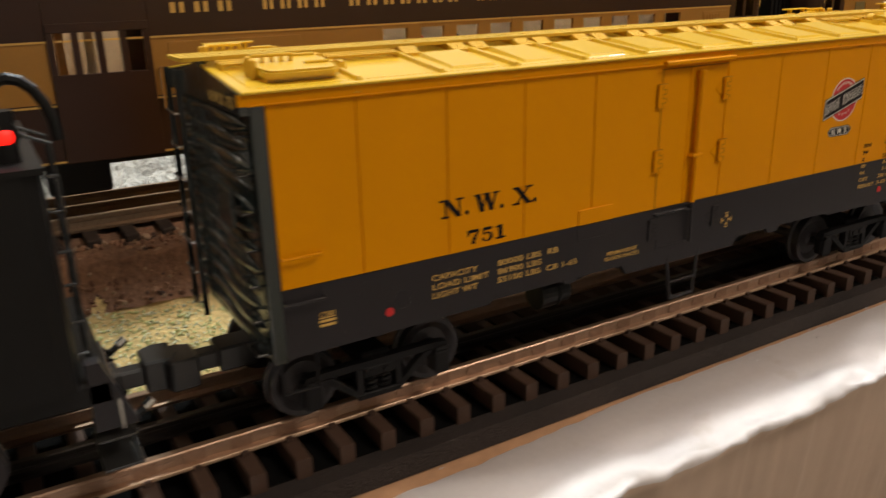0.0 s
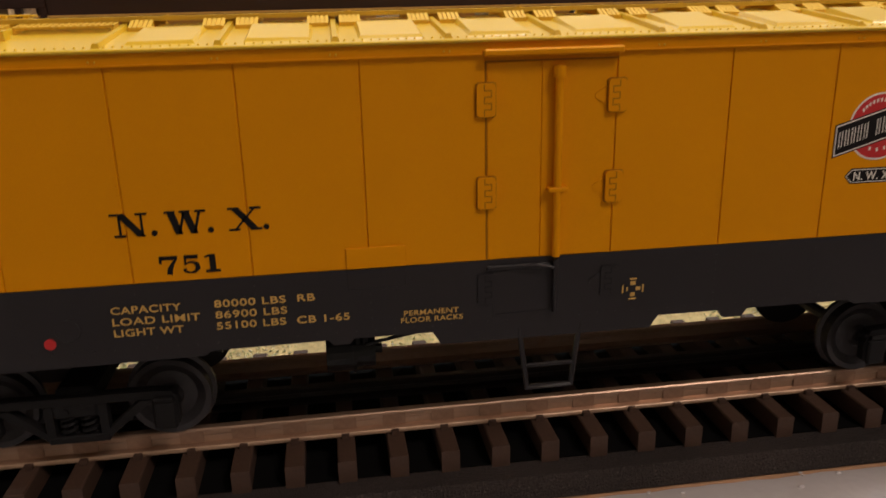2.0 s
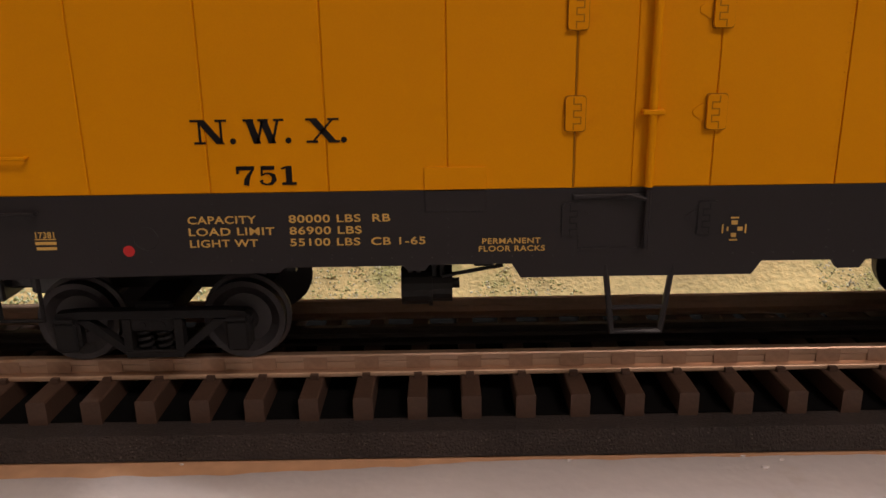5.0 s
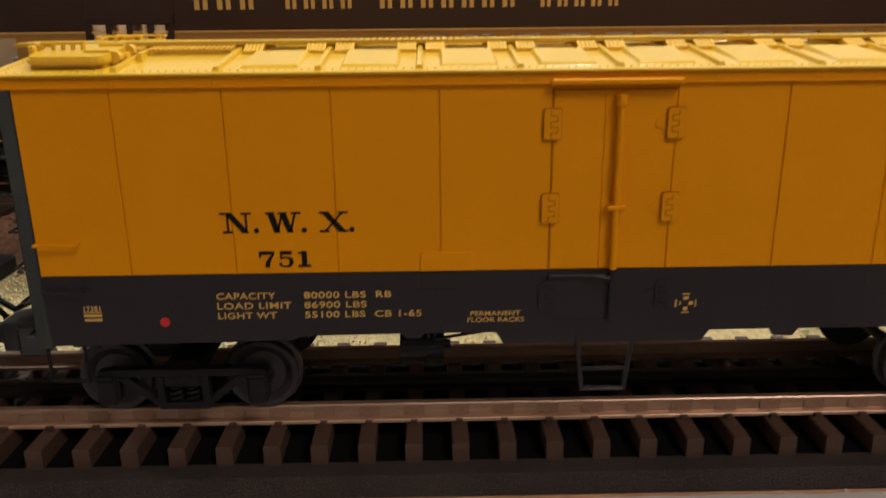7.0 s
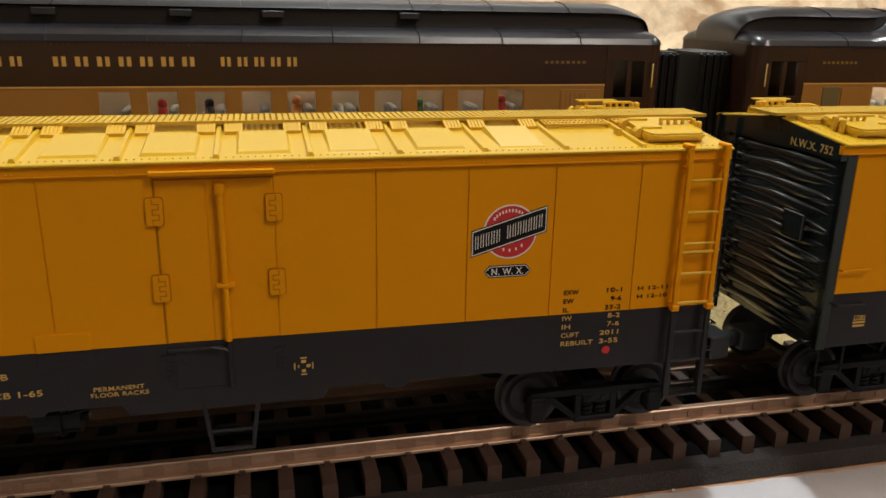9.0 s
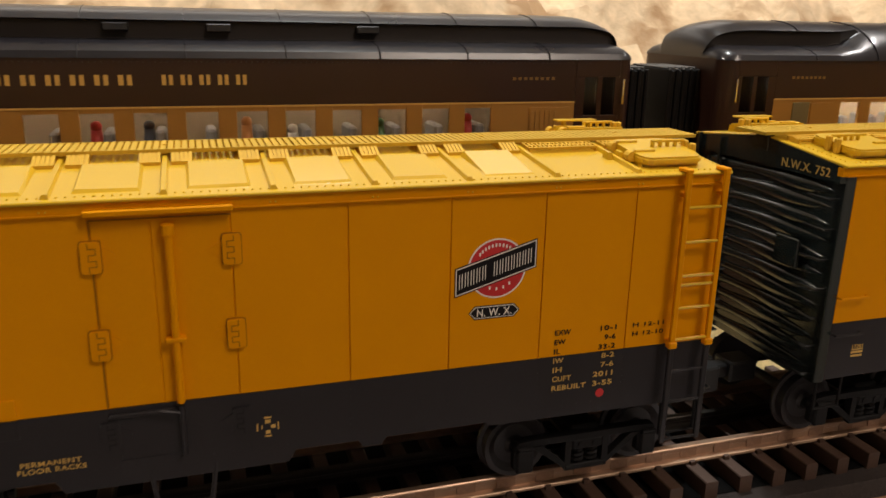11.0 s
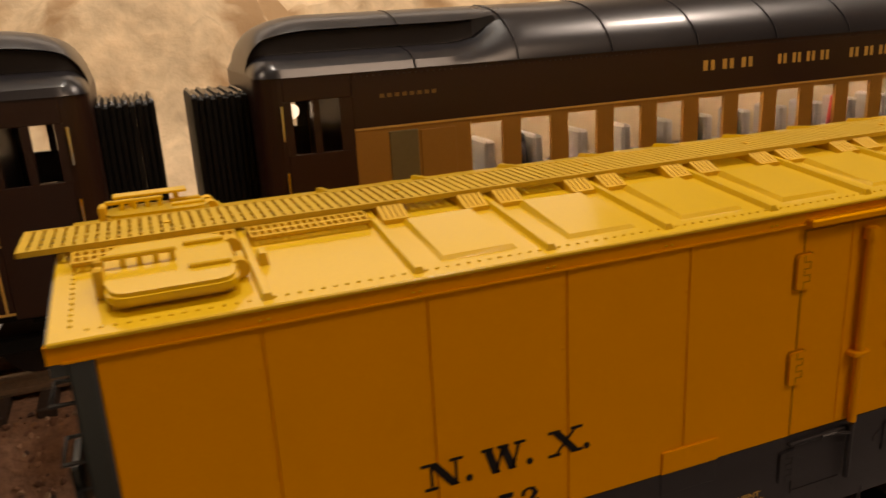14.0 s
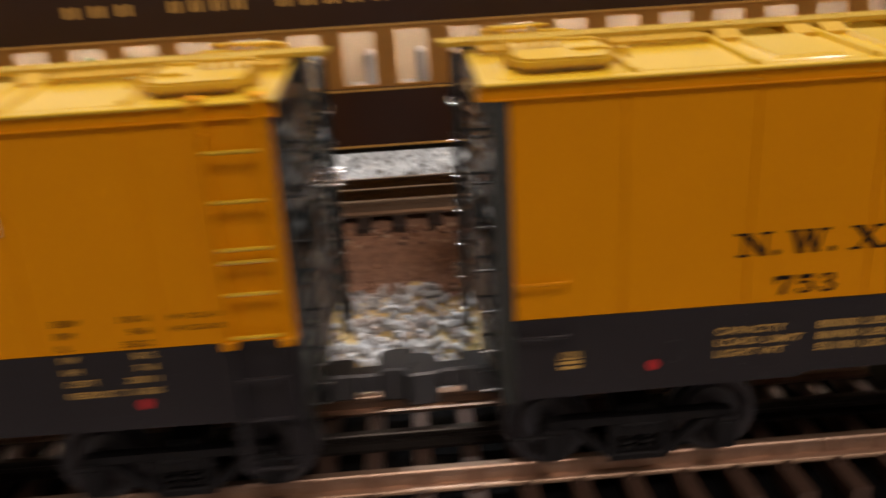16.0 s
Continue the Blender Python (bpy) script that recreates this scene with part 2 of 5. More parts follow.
def slab_letters(parent):
    """The large slab-serif initials, drawn stroke by stroke."""
    z0, z1, y0, y1 = 0.0842, 0.0889, -0.00016, 0.00002
    s = 0.00042
    def stroke(bm, a, b, w):
        prism(bm, [(a[0] - w, a[1]), (a[0] + w, a[1]), (b[0] + w, b[1]), (b[0] - w, b[1])], "y", y0, y1)
    def serif(bm, x, z, w, off):
        prism(bm, [(x - w, z), (x + w, z), (x + w, z + s), (x - w, z + s)], "y", y0 - off, y1)
    def stop(bm, x):
        prism(bm, [(x + 0.0006 * math.cos(a), z0 + 0.0005 + 0.0006 * math.sin(a)) for a in [i * math.pi / 4 for i in range(8)]], "y", y0, y1)
    bm = bmesh.new()
    stroke(bm, (0.0467, z0), (0.0467, z1), 0.00022)
    stroke(bm, (0.0508, z0), (0.0508, z1), 0.00022)
    stroke(bm, (0.0506, z0 + 0.00002), (0.0469, z1 - 0.00002), 0.0008)
    serif(bm, 0.0466, z0, 0.0011, 0.00002)
    serif(bm, 0.0461, z1 - s, 0.0011, 0.00002)
    serif(bm, 0.0509, z1 - s, 0.0011, 0.00002)
    stop(bm, 0.0530)
    part("initial", bm, INK, parent).location.x = 0.0001
    bm = bmesh.new()
    for i, (xa, xb, w) in enumerate(((0.0563, 0.0577, 0.0007), (0.0590, 0.0577, 0.00025), (0.0590, 0.0606, 0.0007), (0.0619, 0.0606, 0.00025))):
        stroke(bm, (xb, z0 + i * 0.00001), (xa, z1 - i * 0.00001), w)
    for x in (0.0562, 0.0590, 0.0620):
        serif(bm, x, z1 - s, 0.0010, 0.00002)
    stop(bm, 0.0637)
    part("initial", bm, INK, parent).location.x = 0.0001
    bm = bmesh.new()
    stroke(bm, (0.0724, z0), (0.0684, z1), 0.0008)
    stroke(bm, (0.0683, z0 + 0.00003), (0.0725, z1 - 0.00003), 0.00025)
    for x in (0.0683, 0.0725):
        serif(bm, x, z0, 0.0011, 0.00002)
        serif(bm, x, z1 - s, 0.0011, 0.00002)
    stop(bm, 0.0744)
    part("initial", bm, INK, parent).location.x = 0.0001


# ---- sizes shared by the model railway ----
RAIL_TOP = 0.0336
TABLE = 0.0190
PITCH = 0.304            # one car to the next
SEAMS = (0.0033, 0.0240, 0.0478, 0.0710, 0.0944, 0.1190)
SEAMS_R = (0.1460, 0.1705, 0.1940, 0.2173, 0.2412, 0.2655)
STRIPE = 0.0745
EAVE = 0.1165

# ---- refrigerator car ----
def bettendorf_truck(parent, cx):
    base = RAIL_TOP
    cz = base + 0.0091
    bm = bmesh.new()
    box(bm, -0.0042, 0.0042, -0.0230, 0.0230, cz + 0.0012, cz + 0.0060, 0.0006)
    rod(bm, (0, 0, cz + 0.0050), (0, 0, 0.0600), 0.0040, 12)
    truck = part("truck", bm, TRUCK_BLACK, parent)
    truck.location = (cx, 0.032, 0)
    wheel = None
    for sx in (-0.0186, 0.0186):
        bm = bmesh.new()
        rod(bm, (sx, -0.023, cz), (sx, 0.023, cz), 0.0016, 10)
        part("axle", bm, WHEEL_METAL, truck)
        for side in (-1, 1):
            if wheel is None:
                bm = bmesh.new()
                prof = [(0.0, -0.0006), (0.0022, -0.0010), (0.0030, 0.0), (0.0058, 0.0006), (0.0078, -0.0006), (0.0091, -0.0008), (0.0091, 0.0020), (0.0100, 0.0024), (0.0100, 0.0034), (0.0, 0.0034)]
                n = 28
                rings = []
                for r, y in prof:
                    rings.append([bm.verts.new((r * math.cos(i * 2 * math.pi / n), y, r * math.sin(i * 2 * math.pi / n))) for i in range(n)] if r else [bm.verts.new((0, y, 0))] * n)
                for ra, rb in zip(rings, rings[1:]):
                    for i in range(n):
                        vs = list(dict.fromkeys((ra[i], ra[(i + 1) % n], rb[(i + 1) % n], rb[i])))
                        if len(vs) > 2:
                            bm.faces.new(vs)
                wheel = finish(bm, "wheel", WHEEL_METAL)
            ob = piece("wheel", wheel, truck, (sx, side * 0.0182, cz))
            if side > 0:
                ob.rotation_euler = (0, 0, math.pi)
    for side in (-1, 1):
        y = side * 0.0235
        ya, yb = y - 0.0014, y + 0.0014
        bm = bmesh.new()
        w = 0.0186
        # upper chord, sloping lower chord and pedestal ends
        prism(bm, [(-w - 0.0030, cz + 0.0012), (-w - 0.0018, cz + 0.0042), (-w + 0.0030, cz + 0.0046), (w - 0.0030, cz + 0.0046), (w + 0.0018, cz + 0.0042), (w + 0.0030, cz + 0.0012), (w - 0.0030, cz + 0.0028), (-w + 0.0030, cz + 0.0028)], "y", ya, yb)
        for d in (-1, 1):
            prism(bm, [(d * (w - 0.0022), cz + 0.0024), (d * (w - 0.0052), cz + 0.0024), (d * 0.0042, cz - 0.0056), (d * 0.0064, cz - 0.0056)], "y", ya + 0.0002, yb - 0.0002)
            box(bm, d * 0.0056 - 0.0009, d * 0.0056 + 0.0009, ya + 0.0001, yb - 0.0001, cz - 0.0046, cz + 0.0026)
        box(bm, -0.0064, 0.0064, ya, yb, cz - 0.0064, cz - 0.0046, 0.0003)
        part("side_frame", bm, TRUCK_BLACK, truck)
        for d in (-1, 1):
            bm = bmesh.new()
            box(bm, d * w - 0.0028, d * w + 0.0028, y - side * 0.0002 - 0.0016, y - side * 0.0002 + 0.0016, cz - 0.0042, cz + 0.0034, 0.0006)
            journal = part("journal_box", bm, TRUCK_BLACK, truck)
            bm = bmesh.new()
            box(bm, d * w - 0.0024, d * w + 0.0024, min(y + side * 0.0010, y + side * 0.0024), max(y + side * 0.0010, y + side * 0.0024), cz - 0.0046, cz + 0.0022, 0.0005)
            rod(bm, (d * w - 0.0020, y + side * 0.0020, cz + 0.0026), (d * w + 0.0020, y + side * 0.0020, cz + 0.0026), 0.0006, 8)
            part("lid", bm, TRUCK_BLACK, journal)
        for k in (-1, 1):
            bm = bmesh.new()
            pts = [(k * 0.0021 + 0.0014 * math.cos(a), y + 0.0011 * math.sin(a), cz - 0.0046 + 0.0044 * a / (6 * math.pi)) for a in [i * math.pi / 5 for i in range(31)]]
            wire(bm, pts, 0.00042, 5)
            part("spring", bm, TRUCK_BLACK, truck)
        bm = bmesh.new()
        box(bm, -0.0046, 0.0046, y - 0.0017, y + 0.0017, cz - 0.0002, cz + 0.0030, 0.0005)
        for k in (-1, 1):
            rod(bm, (k * 0.0021, y - 0.0021, cz + 0.0014), (k * 0.0021, y + 0.0021, cz + 0.0014), 0.0010, 10)
        part("bolster_end", bm, TRUCK_BLACK, truck)
    return truck


def coupler(parent, x, d):
    z = RAIL_TOP + 0.0140
    bm = bmesh.new()
    box(bm, min(x - d * 0.004, x + d * 0.006), max(x - d * 0.004, x + d * 0.006), 0.0275, 0.0365, z - 0.0032, z + 0.0036, 0.0006)
    cp = part("coupler", bm, COUPLER_GREY, parent)
    bm = bmesh.new()
    box(bm, min(x + d * 0.004, x + d * 0.0125), max(x + d * 0.004, x + d * 0.0125), 0.0296, 0.0344, z - 0.0024, z + 0.0024, 0.0006)
    part("shank", bm, COUPLER_GREY, cp)
    bm = bmesh.new()
    o = 0.0012 * d
    prism(bm, [(x + d * 0.0115, 0.0268 + o), (x + d * 0.0185, 0.0262 + o), (x + d * 0.0205, 0.0300 + o), (x + d * 0.0185, 0.0312 + o), (x + d * 0.0180, 0.0345 + o), (x + d * 0.0200, 0.0372 + o), (x + d * 0.0150, 0.0378 + o), (x + d * 0.0115, 0.0362 + o)], "z", z - 0.0042 + 0.0002 * d, z + 0.0042 + 0.0002 * d)
    bmesh.ops.bevel(bm, geom=list(bm.edges), offset=0.0005, segments=1, affect="EDGES")
    part("knuckle", bm, COUPLER_GREY, cp)


def hinge(parent, x, z, d, mat):
    """A door hinge: a rounded plate over an arrow strap, its two leaves meeting along a stepped seam."""
    bm = bmesh.new()
    prism(bm, [(x + d * 0.0012, z - 0.0024), (x + d * 0.0044, z - 0.0005), (x + d * 0.0044, z + 0.0005), (x + d * 0.0012, z + 0.0024)], "y", -0.00005, 0.0004)
    strap = part("hinge", bm, mat, parent)
    lift = 1.0 if mat is YELLOW else 0.4

    def plate(w, h, y0):
        bm = bmesh.new()
        r = 0.0006
        pts = []
        for cx, cz, a0 in ((w - r, h - r, 0), (r - w, h - r, 90), (r - w, r - h, 180), (w - r, r - h, 270)):
            pts += [(x + cx + r * math.cos(math.radians(a0 + k * 45)), z + cz + r * math.sin(math.radians(a0 + k * 45))) for k in range(3)]
        prism(bm, pts, "y", y0, 0.0004)
        return bm
    lined = mat is YELLOW
    # slightly larger plate: on yellow hinges its brown rim paints the edge shade
    part("hinge_outline", plate(0.00208, 0.00348, -0.0003 * lift), SEAM_AND_SHADE_BROWN if lined else mat, strap)
    part("hinge_plate", plate(0.00188, 0.00328, -0.0008 * lift), mat, strap)
    bm = bmesh.new()
    g, top, low = 0.00011, -0.0008 * lift - 0.00004, -0.0006 * lift
    for k in range(5):
        u = x + d * (0.0010 if k % 2 else -0.0004)
        za, zb = z - 0.0031 + k * 0.00124, z - 0.0031 + (k + 1) * 0.00124
        box(bm, u - g, u + g, top, low, za, zb)
        if k < 4:
            box(bm, x + min(d * 0.0010, -d * 0.0004) - g, x + max(d * 0.0010, -d * 0.0004) + g, top - 0.00001, low, zb - g, zb + g)
    part("hinge_seam", bm, SEAM_AND_SHADE_BROWN if lined else BLACK, strap)


def rivet_row(bm, points, r=0.00017, fine=1):
    for p in points:
        m = Matrix.Translation(p)
        bmesh.ops.create_icosphere(bm, subdivisions=fine, radius=r, matrix=m)


def roof_z(y):
    return 0.1196 + 0.0037 * (1 - abs(y - 0.032) / 0.0332)


def slope_block(bm, x0, x1, ya, yb, h, inset=0.0, base=-0.0002):
    """A low raised block that lies on the roof slope between ya and yb."""
    lo = [(x0, ya), (x1, ya), (x1, yb), (x0, yb)]
    hi = [(x0 + inset, ya + inset), (x1 - inset, ya + inset), (x1 - inset, yb - inset), (x0 + inset, yb - inset)]
    a = [bm.verts.new((x, y, roof_z(y) + base)) for x, y in lo]
    b = [bm.verts.new((x, y, roof_z(y) + h)) for x, y in hi]
    bm.faces.new(a[::-1])
    bm.faces.new(b)
    for i in range(4):
        bm.faces.new((a[i], a[(i + 1) % 4], b[(i + 1) % 4], b[i]))


def refrigerator_car():
    car = thing("refrigerator_car", "yellow and charcoal model refrigerator boxcar standing on the track", "model boxcar", group="refrigerator cars in the train")
    # inner shell
    bm = bmesh.new()
    prism(bm, [(0.0012, 0.0600), (0.0628, 0.0600), (0.0628, 0.1180), (0.0320, 0.1225), (0.0012, 0.1180)], "x", 0.0010, 0.2660)
    part("shell", bm, GREY, car)
    # corner posts
    for x0, x1 in ((0.0, 0.0033),):
        for y0, y1 in ((-0.0002, 0.0030), (0.0610, 0.0642)):
            bm = bmesh.new()
            box(bm, x0, x1, y0, y1, 0.0565, 0.1170, 0.0003)
            part("corner_post", bm, END_GREEN, car)
    for y0, y1 in ((0.0016, 0.0030), (0.0610, 0.0624)):
        bm = bmesh.new()
        box(bm, 0.2652, 0.2670, y0, y1, 0.0565, 0.1170, 0.0003)
        part("corner_post", bm, END_GREEN, car)
    # yellow side sheets, one by one, over a backing that closes the joints
    bm = bmesh.new()
    box(bm, 0.0030, 0.2656, 0.00034, 0.0012, STRIPE - 0.0004, EAVE)
    part("side_backing", bm, YELLOW, car)
    g = 0.00011
    for ya, yb, near in ((0.0, 0.0016, True), (0.0624, 0.0640, False)):
        for edges in (SEAMS, SEAMS_R):
            for a, b in zip(edges, edges[1:]):
                bm = bmesh.new()
                box(bm, a + g, b - g, ya, yb, STRIPE, EAVE, 0.00012)
                part("side_sheet", bm, YELLOW, car)
        for a, b in ((0.1192, 0.1304), (0.1304, 0.1460)):
            bm = bmesh.new()
            box(bm, a + g, b - g, ya + (0.00012 if near else 0), yb - (0 if near else 0.00012), STRIPE + 0.00005, 0.1150, 0.00012)
            part("door_leaf", bm, YELLOW, car)
        bm = bmesh.new()
        prism(bm, [(0.0033, 0.0572), (0.0600, 0.0578), (0.0612, 0.0588), (0.0850, 0.0590), (0.0862, 0.0578), (0.0895, 0.0578), (0.0905, 0.0590), (0.1072, 0.0590), (0.1090, 0.0560), (0.1560, 0.0560), (0.1578, 0.0588), (0.1722, 0.0588), (0.1734, 0.0570), (0.1778, 0.0570), (0.1790, 0.0588), (0.2040, 0.0588), (0.2055, 0.0578), (0.2655, 0.0572), (0.2655, STRIPE - 0.0001), (0.0033, STRIPE - 0.0001)], "y", ya + (0.0001 if near else 0), yb - (0 if near else 0.0001))
        part("side_sill", bm, GREY, car, "charcoal lower side with notched edge")
    # rivets along the seams
    bm = bmesh.new()
    for x in SEAMS[1:-1] + SEAMS_R[1:-1]:
        for k in range(22):
            z = 0.0765 + k * 0.00178
            rivet_row(bm, [(x - 0.00075, 0.0, z)])
    ob = part("rivets", bm, YELLOW, car)
    tagged(ob, kind="stuff")
    bm = bmesh.new()
    for k in range(64):
        rivet_row(bm, [(0.006 + k * 0.00405, 0.0001, 0.0606)])
    for x in SEAMS[1:-1] + SEAMS_R[1:-1]:
        for k in range(7):
            rivet_row(bm, [(x, 0.0001, 0.0615 + k * 0.0018)])
    ob = part("sill_rivets", bm, GREY, car)
    tagged(ob, kind="stuff")
    # door furniture
    bm = bmesh.new()
    rod(bm, (0.1337, -0.0011, STRIPE + 0.0002), (0.1337, -0.0011, 0.1142), 0.00085, 12)
    rod(bm, (0.1337, -0.0010, 0.1118), (0.1337, -0.0010, 0.1140), 0.0013, 12)
    lock = part("lock_rod", bm, YELLOW, car)
    for z, h in ((0.0892, 0.0005),):
        bm = bmesh.new()
        box(bm, 0.1316, 0.1358, -0.0021, 0.0004, z - h, z + h, 0.0002)
        part("rod_bracket", bm, YELLOW, lock)
    bm = bmesh.new()
    rod(bm, (0.1337, -0.00112, 0.0622), (0.1337, -0.00112, STRIPE - 0.0004), 0.0006, 8)
    wire(bm, [(0.1337, -0.0013, 0.0722), (0.1295, -0.0013, 0.0732), (0.1268, -0.0008, 0.0728)], 0.00035)
    part("lock_lever", bm, GREY, lock, "charcoal lower lever")
    for z in (0.0890, 0.1078):
        hinge(car, 0.1190, z, 1, YELLOW)
        hinge(car, 0.1460, z, -1, YELLOW)
    hinge(car, 0.1190, 0.0680, 1, GREY)
    hinge(car, 0.1460, 0.0680, -1, GREY)
    bm = bmesh.new()
    box(bm, 0.1184, 0.1466, -0.0022, 0.0010, 0.1162, 0.1176, 0.0003)
    part("door_hood", bm, YELLOW, car)
    # brown strips draw the dark gap at the left and top of the door
    bm = bmesh.new()
    box(bm, 0.11895, 0.11922, -0.00003, 0.0006, STRIPE + 0.0002, 0.1152)
    box(bm, 0.1190, 0.1461, -0.00002, 0.0006, 0.11505, 0.1153)
    part("door_gap_line", bm, SEAM_AND_SHADE_BROWN, car, "brown strips drawn for the dark gap along the door")
    bm = bmesh.new()
    box(bm, 0.1190, 0.1340, -0.0006, 0.0004, 0.0722, 0.0732, 0.0002)
    box(bm, 0.1205, 0.1209, -0.00006, 0.0004, 0.0620, 0.0722)
    box(bm, 0.1205, 0.1330, -0.00006, 0.0004, 0.0614, 0.0621)
    part("threshold", bm, GREY, car)
    # route board across the colour line
    for z0, z1, mat in ((STRIPE + 0.0001, 0.0790, YELLOW), (0.0700, STRIPE - 0.0001, GREY)):
        bm = bmesh.new()
        box(bm, 0.0898, 0.1020, -0.00045 if mat is YELLOW else -0.00002, 0.0004, z0, z1, 0.0001)
        part("route_board", bm, mat, car)
    # grab irons at the handbrake-free corner
    for z, mat in ((0.0822, YELLOW), (0.0712, GREY)):
        bm = bmesh.new()
        wire(bm, [(0.0036, 0.0, z), (0.0036, -0.0016, z), (0.0130, -0.0016, z), (0.0130, 0.0, z)], 0.00028)
        part("grab_iron", bm, mat, car)
    # roof
    bm = bmesh.new()
    prism(bm, [(-0.0012, 0.1189), (0.0010, 0.1187), (0.0010, 0.1180), (0.0630, 0.1180), (0.0630, 0.1187), (0.0652, 0.1189), (0.0652, 0.1196), (0.0320, 0.1233), (-0.0012, 0.1196)], "x", -0.0017, 0.2670)
    bmesh.ops.bevel(bm, geom=[e for e in bm.edges], offset=0.0002, segments=1, affect="EDGES")
    roof = part("roof", bm, ROOF_YELLOW, car, "pale yellow ribbed steel roof")
    bm = bmesh.new()
    box(bm, -0.0021, 0.2668, -0.0004, 0.0014, 0.1165, 0.1189)
    box(bm, -0.0014, 0.2668, 0.0626, 0.0644, 0.1165, 0.1189)
    part("fascia", bm, YELLOW, roof)
    bm = bmesh.new()
    box(bm, -0.0004, 0.2668, -0.0008, 0.0002, 0.1164, 0.1168, 0.0001)
    part("gutter_lip", bm, YELLOW, roof)
    bm = bmesh.new()
    for k in range(12):
        x = 0.0240 + k * 0.0217
        rivet_row(bm, [(x, -0.0005, 0.1174), (x + 0.0011, -0.0005, 0.1174)], 0.00024)
    for k in range(155):
        rivet_row(bm, [(0.003 + k * 0.00168, 0.0010, roof_z(0.0010) + 0.00004)], 0.00027, 2)
    for x in (0.0010, 0.2660):
        for k in range(12):
            rivet_row(bm, [(x, 0.0026 + k * 0.0017, roof_z(0.0026 + k * 0.0017) + 0.00004)], 0.00027, 2)
    tagged(part("roof_rivets", bm, ROOF_YELLOW, roof, smooth=True), kind="stuff")
    ribs = [0.0255 + k * 0.0216 for k in range(11)]
    for x in ribs:
        for ya, yb in ((0.0002, 0.0300), (0.0340, 0.0638)):
            bm = bmesh.new()
            slope_block(bm, x - 0.0009, x + 0.0009, ya, yb, 0.0009, 0.0004)
            part("roof_rib", bm, ROOF_YELLOW, roof)
    rng = random.Random(14)
    for n, (a, b) in enumerate(zip(ribs, ribs[1:])):
        if n in (0, 9):
            continue
        for ya, yb in ((0.0030, 0.0205), (0.0435, 0.0610)):
            bm = bmesh.new()
            slope_block(bm, a + 0.0042, b - 0.0042, ya, yb, 0.0008, 0.0008)
            lean, turn = (0.042 if ya < 0.03 else -0.042) + rng.uniform(-0.022, 0.022), rng.uniform(-0.02, 0.02)
            for v in bm.verts:
                if v.co.z > roof_z(v.co.y) + 0.0005:
                    v.co.z += lean * (v.co.y - (ya + yb) / 2) + turn * (v.co.x - (a + b) / 2)
            part("roof_panel", bm, ROOF_YELLOW, roof)
    for x in (0.0255, 0.2415):
        for dx in (-0.0016, 0.0016):
            bm = bmesh.new()
            slope_block(bm, x + dx - 0.0008, x + dx + 0.0008, 0.0120, 0.0150, 0.0018, 0.0003)
            part("roof_cleat", bm, ROOF_YELLOW, roof)
    # running board: an open grating on slatted saddles
    bm = bmesh.new()
    for y in (0.0252, 0.0382):
        box(bm, -0.0068, 0.2738, y, y + 0.0006, 0.1240, 0.1249)
    for y in (0.0284, 0.0318, 0.0352):
        box(bm, -0.0067, 0.2737, y, y + 0.0004, 0.1242, 0.12465)
    for y in (0.0260, 0.0374):
        for x in ribs:
            box(bm, x - 0.0006, x + 0.0006, y, y + 0.0006, 0.1226, 0.1243)
    board = part("running_board", bm, BOARD_SHADED_YELLOW, car, "narrow open grating walkway along the ridge")
    bm = bmesh.new()
    for k in range(175):
        x = -0.0066 + k * 0.00160
        box(bm, x, x + 0.00108, 0.0256, 0.0384, 0.1243, 0.12485)
    for x in (-0.0068, 0.2733):
        box(bm, x, x + 0.0005, 0.0252, 0.0388, 0.1240, 0.12488)
    tagged(part("grating", bm, BOARD_SHADED_YELLOW, board), kind="stuff")
    for k in range(7):
        x = 0.0150 + k * 0.0395
        bm = bmesh.new()
        rod(bm, (x, 0.0320, 0.1246), (x, 0.0320, 0.1251), 0.0006, 8)
        part("board_bolt", bm, MATT_YELLOW, board)
    for x in ribs:
        for d in (-0.0034, 0.0034):
            if not 0.03 < x + d < 0.235 or 0.04 < x + d < 0.0471 or 0.2199 < x + d < 0.225:
                continue
            bm = bmesh.new()
            for q in range(5):
                xx = x + d - 0.0020 + q * 0.00095
                if q == 0:
                    prism(bm, [(0.0214, roof_z(0.0214) - 0.0001), (0.0426, roof_z(0.0426) - 0.0001), (0.0426, roof_z(0.0426) + 0.00035), (0.0388, 0.12400), (0.0252, 0.12400), (0.0214, roof_z(0.0214) + 0.00035)], "x", x + d - 0.0019, x + d + 0.0024)
                prism(bm, [(0.0212, roof_z(0.0212) - 0.0001), (0.0428, roof_z(0.0428) - 0.0001), (0.0428, roof_z(0.0428) + 0.0006), (0.0388, 0.1243), (0.0252, 0.1243), (0.0212, roof_z(0.0212) + 0.0006)], "x", xx, xx + 0.00072)
            box(bm, x + d - 0.0020, x + d + 0.0022, 0.0206, 0.0213, roof_z(0.0206), roof_z(0.0206) + 0.0008)
            tagged(part("saddle", bm, MATT_YELLOW, board), kind="stuff")
    # slotted plates beside the board over the two bays at each end
    for xa, xb in ((0.0008, 0.0246), (0.0266, 0.0460), (0.2210, 0.2404), (0.2426, 0.2662)):
        bm = bmesh.new()
        for y in (0.0202, 0.0224, 0.0246):
            slope_block(bm, xa, xb, y, y + 0.0006, 0.0014, 0.0, 0.0009)
        plate = part("side_plate", bm, MATT_YELLOW, board)
        bm = bmesh.new()
        n = int((xb - xa) / 0.00115)
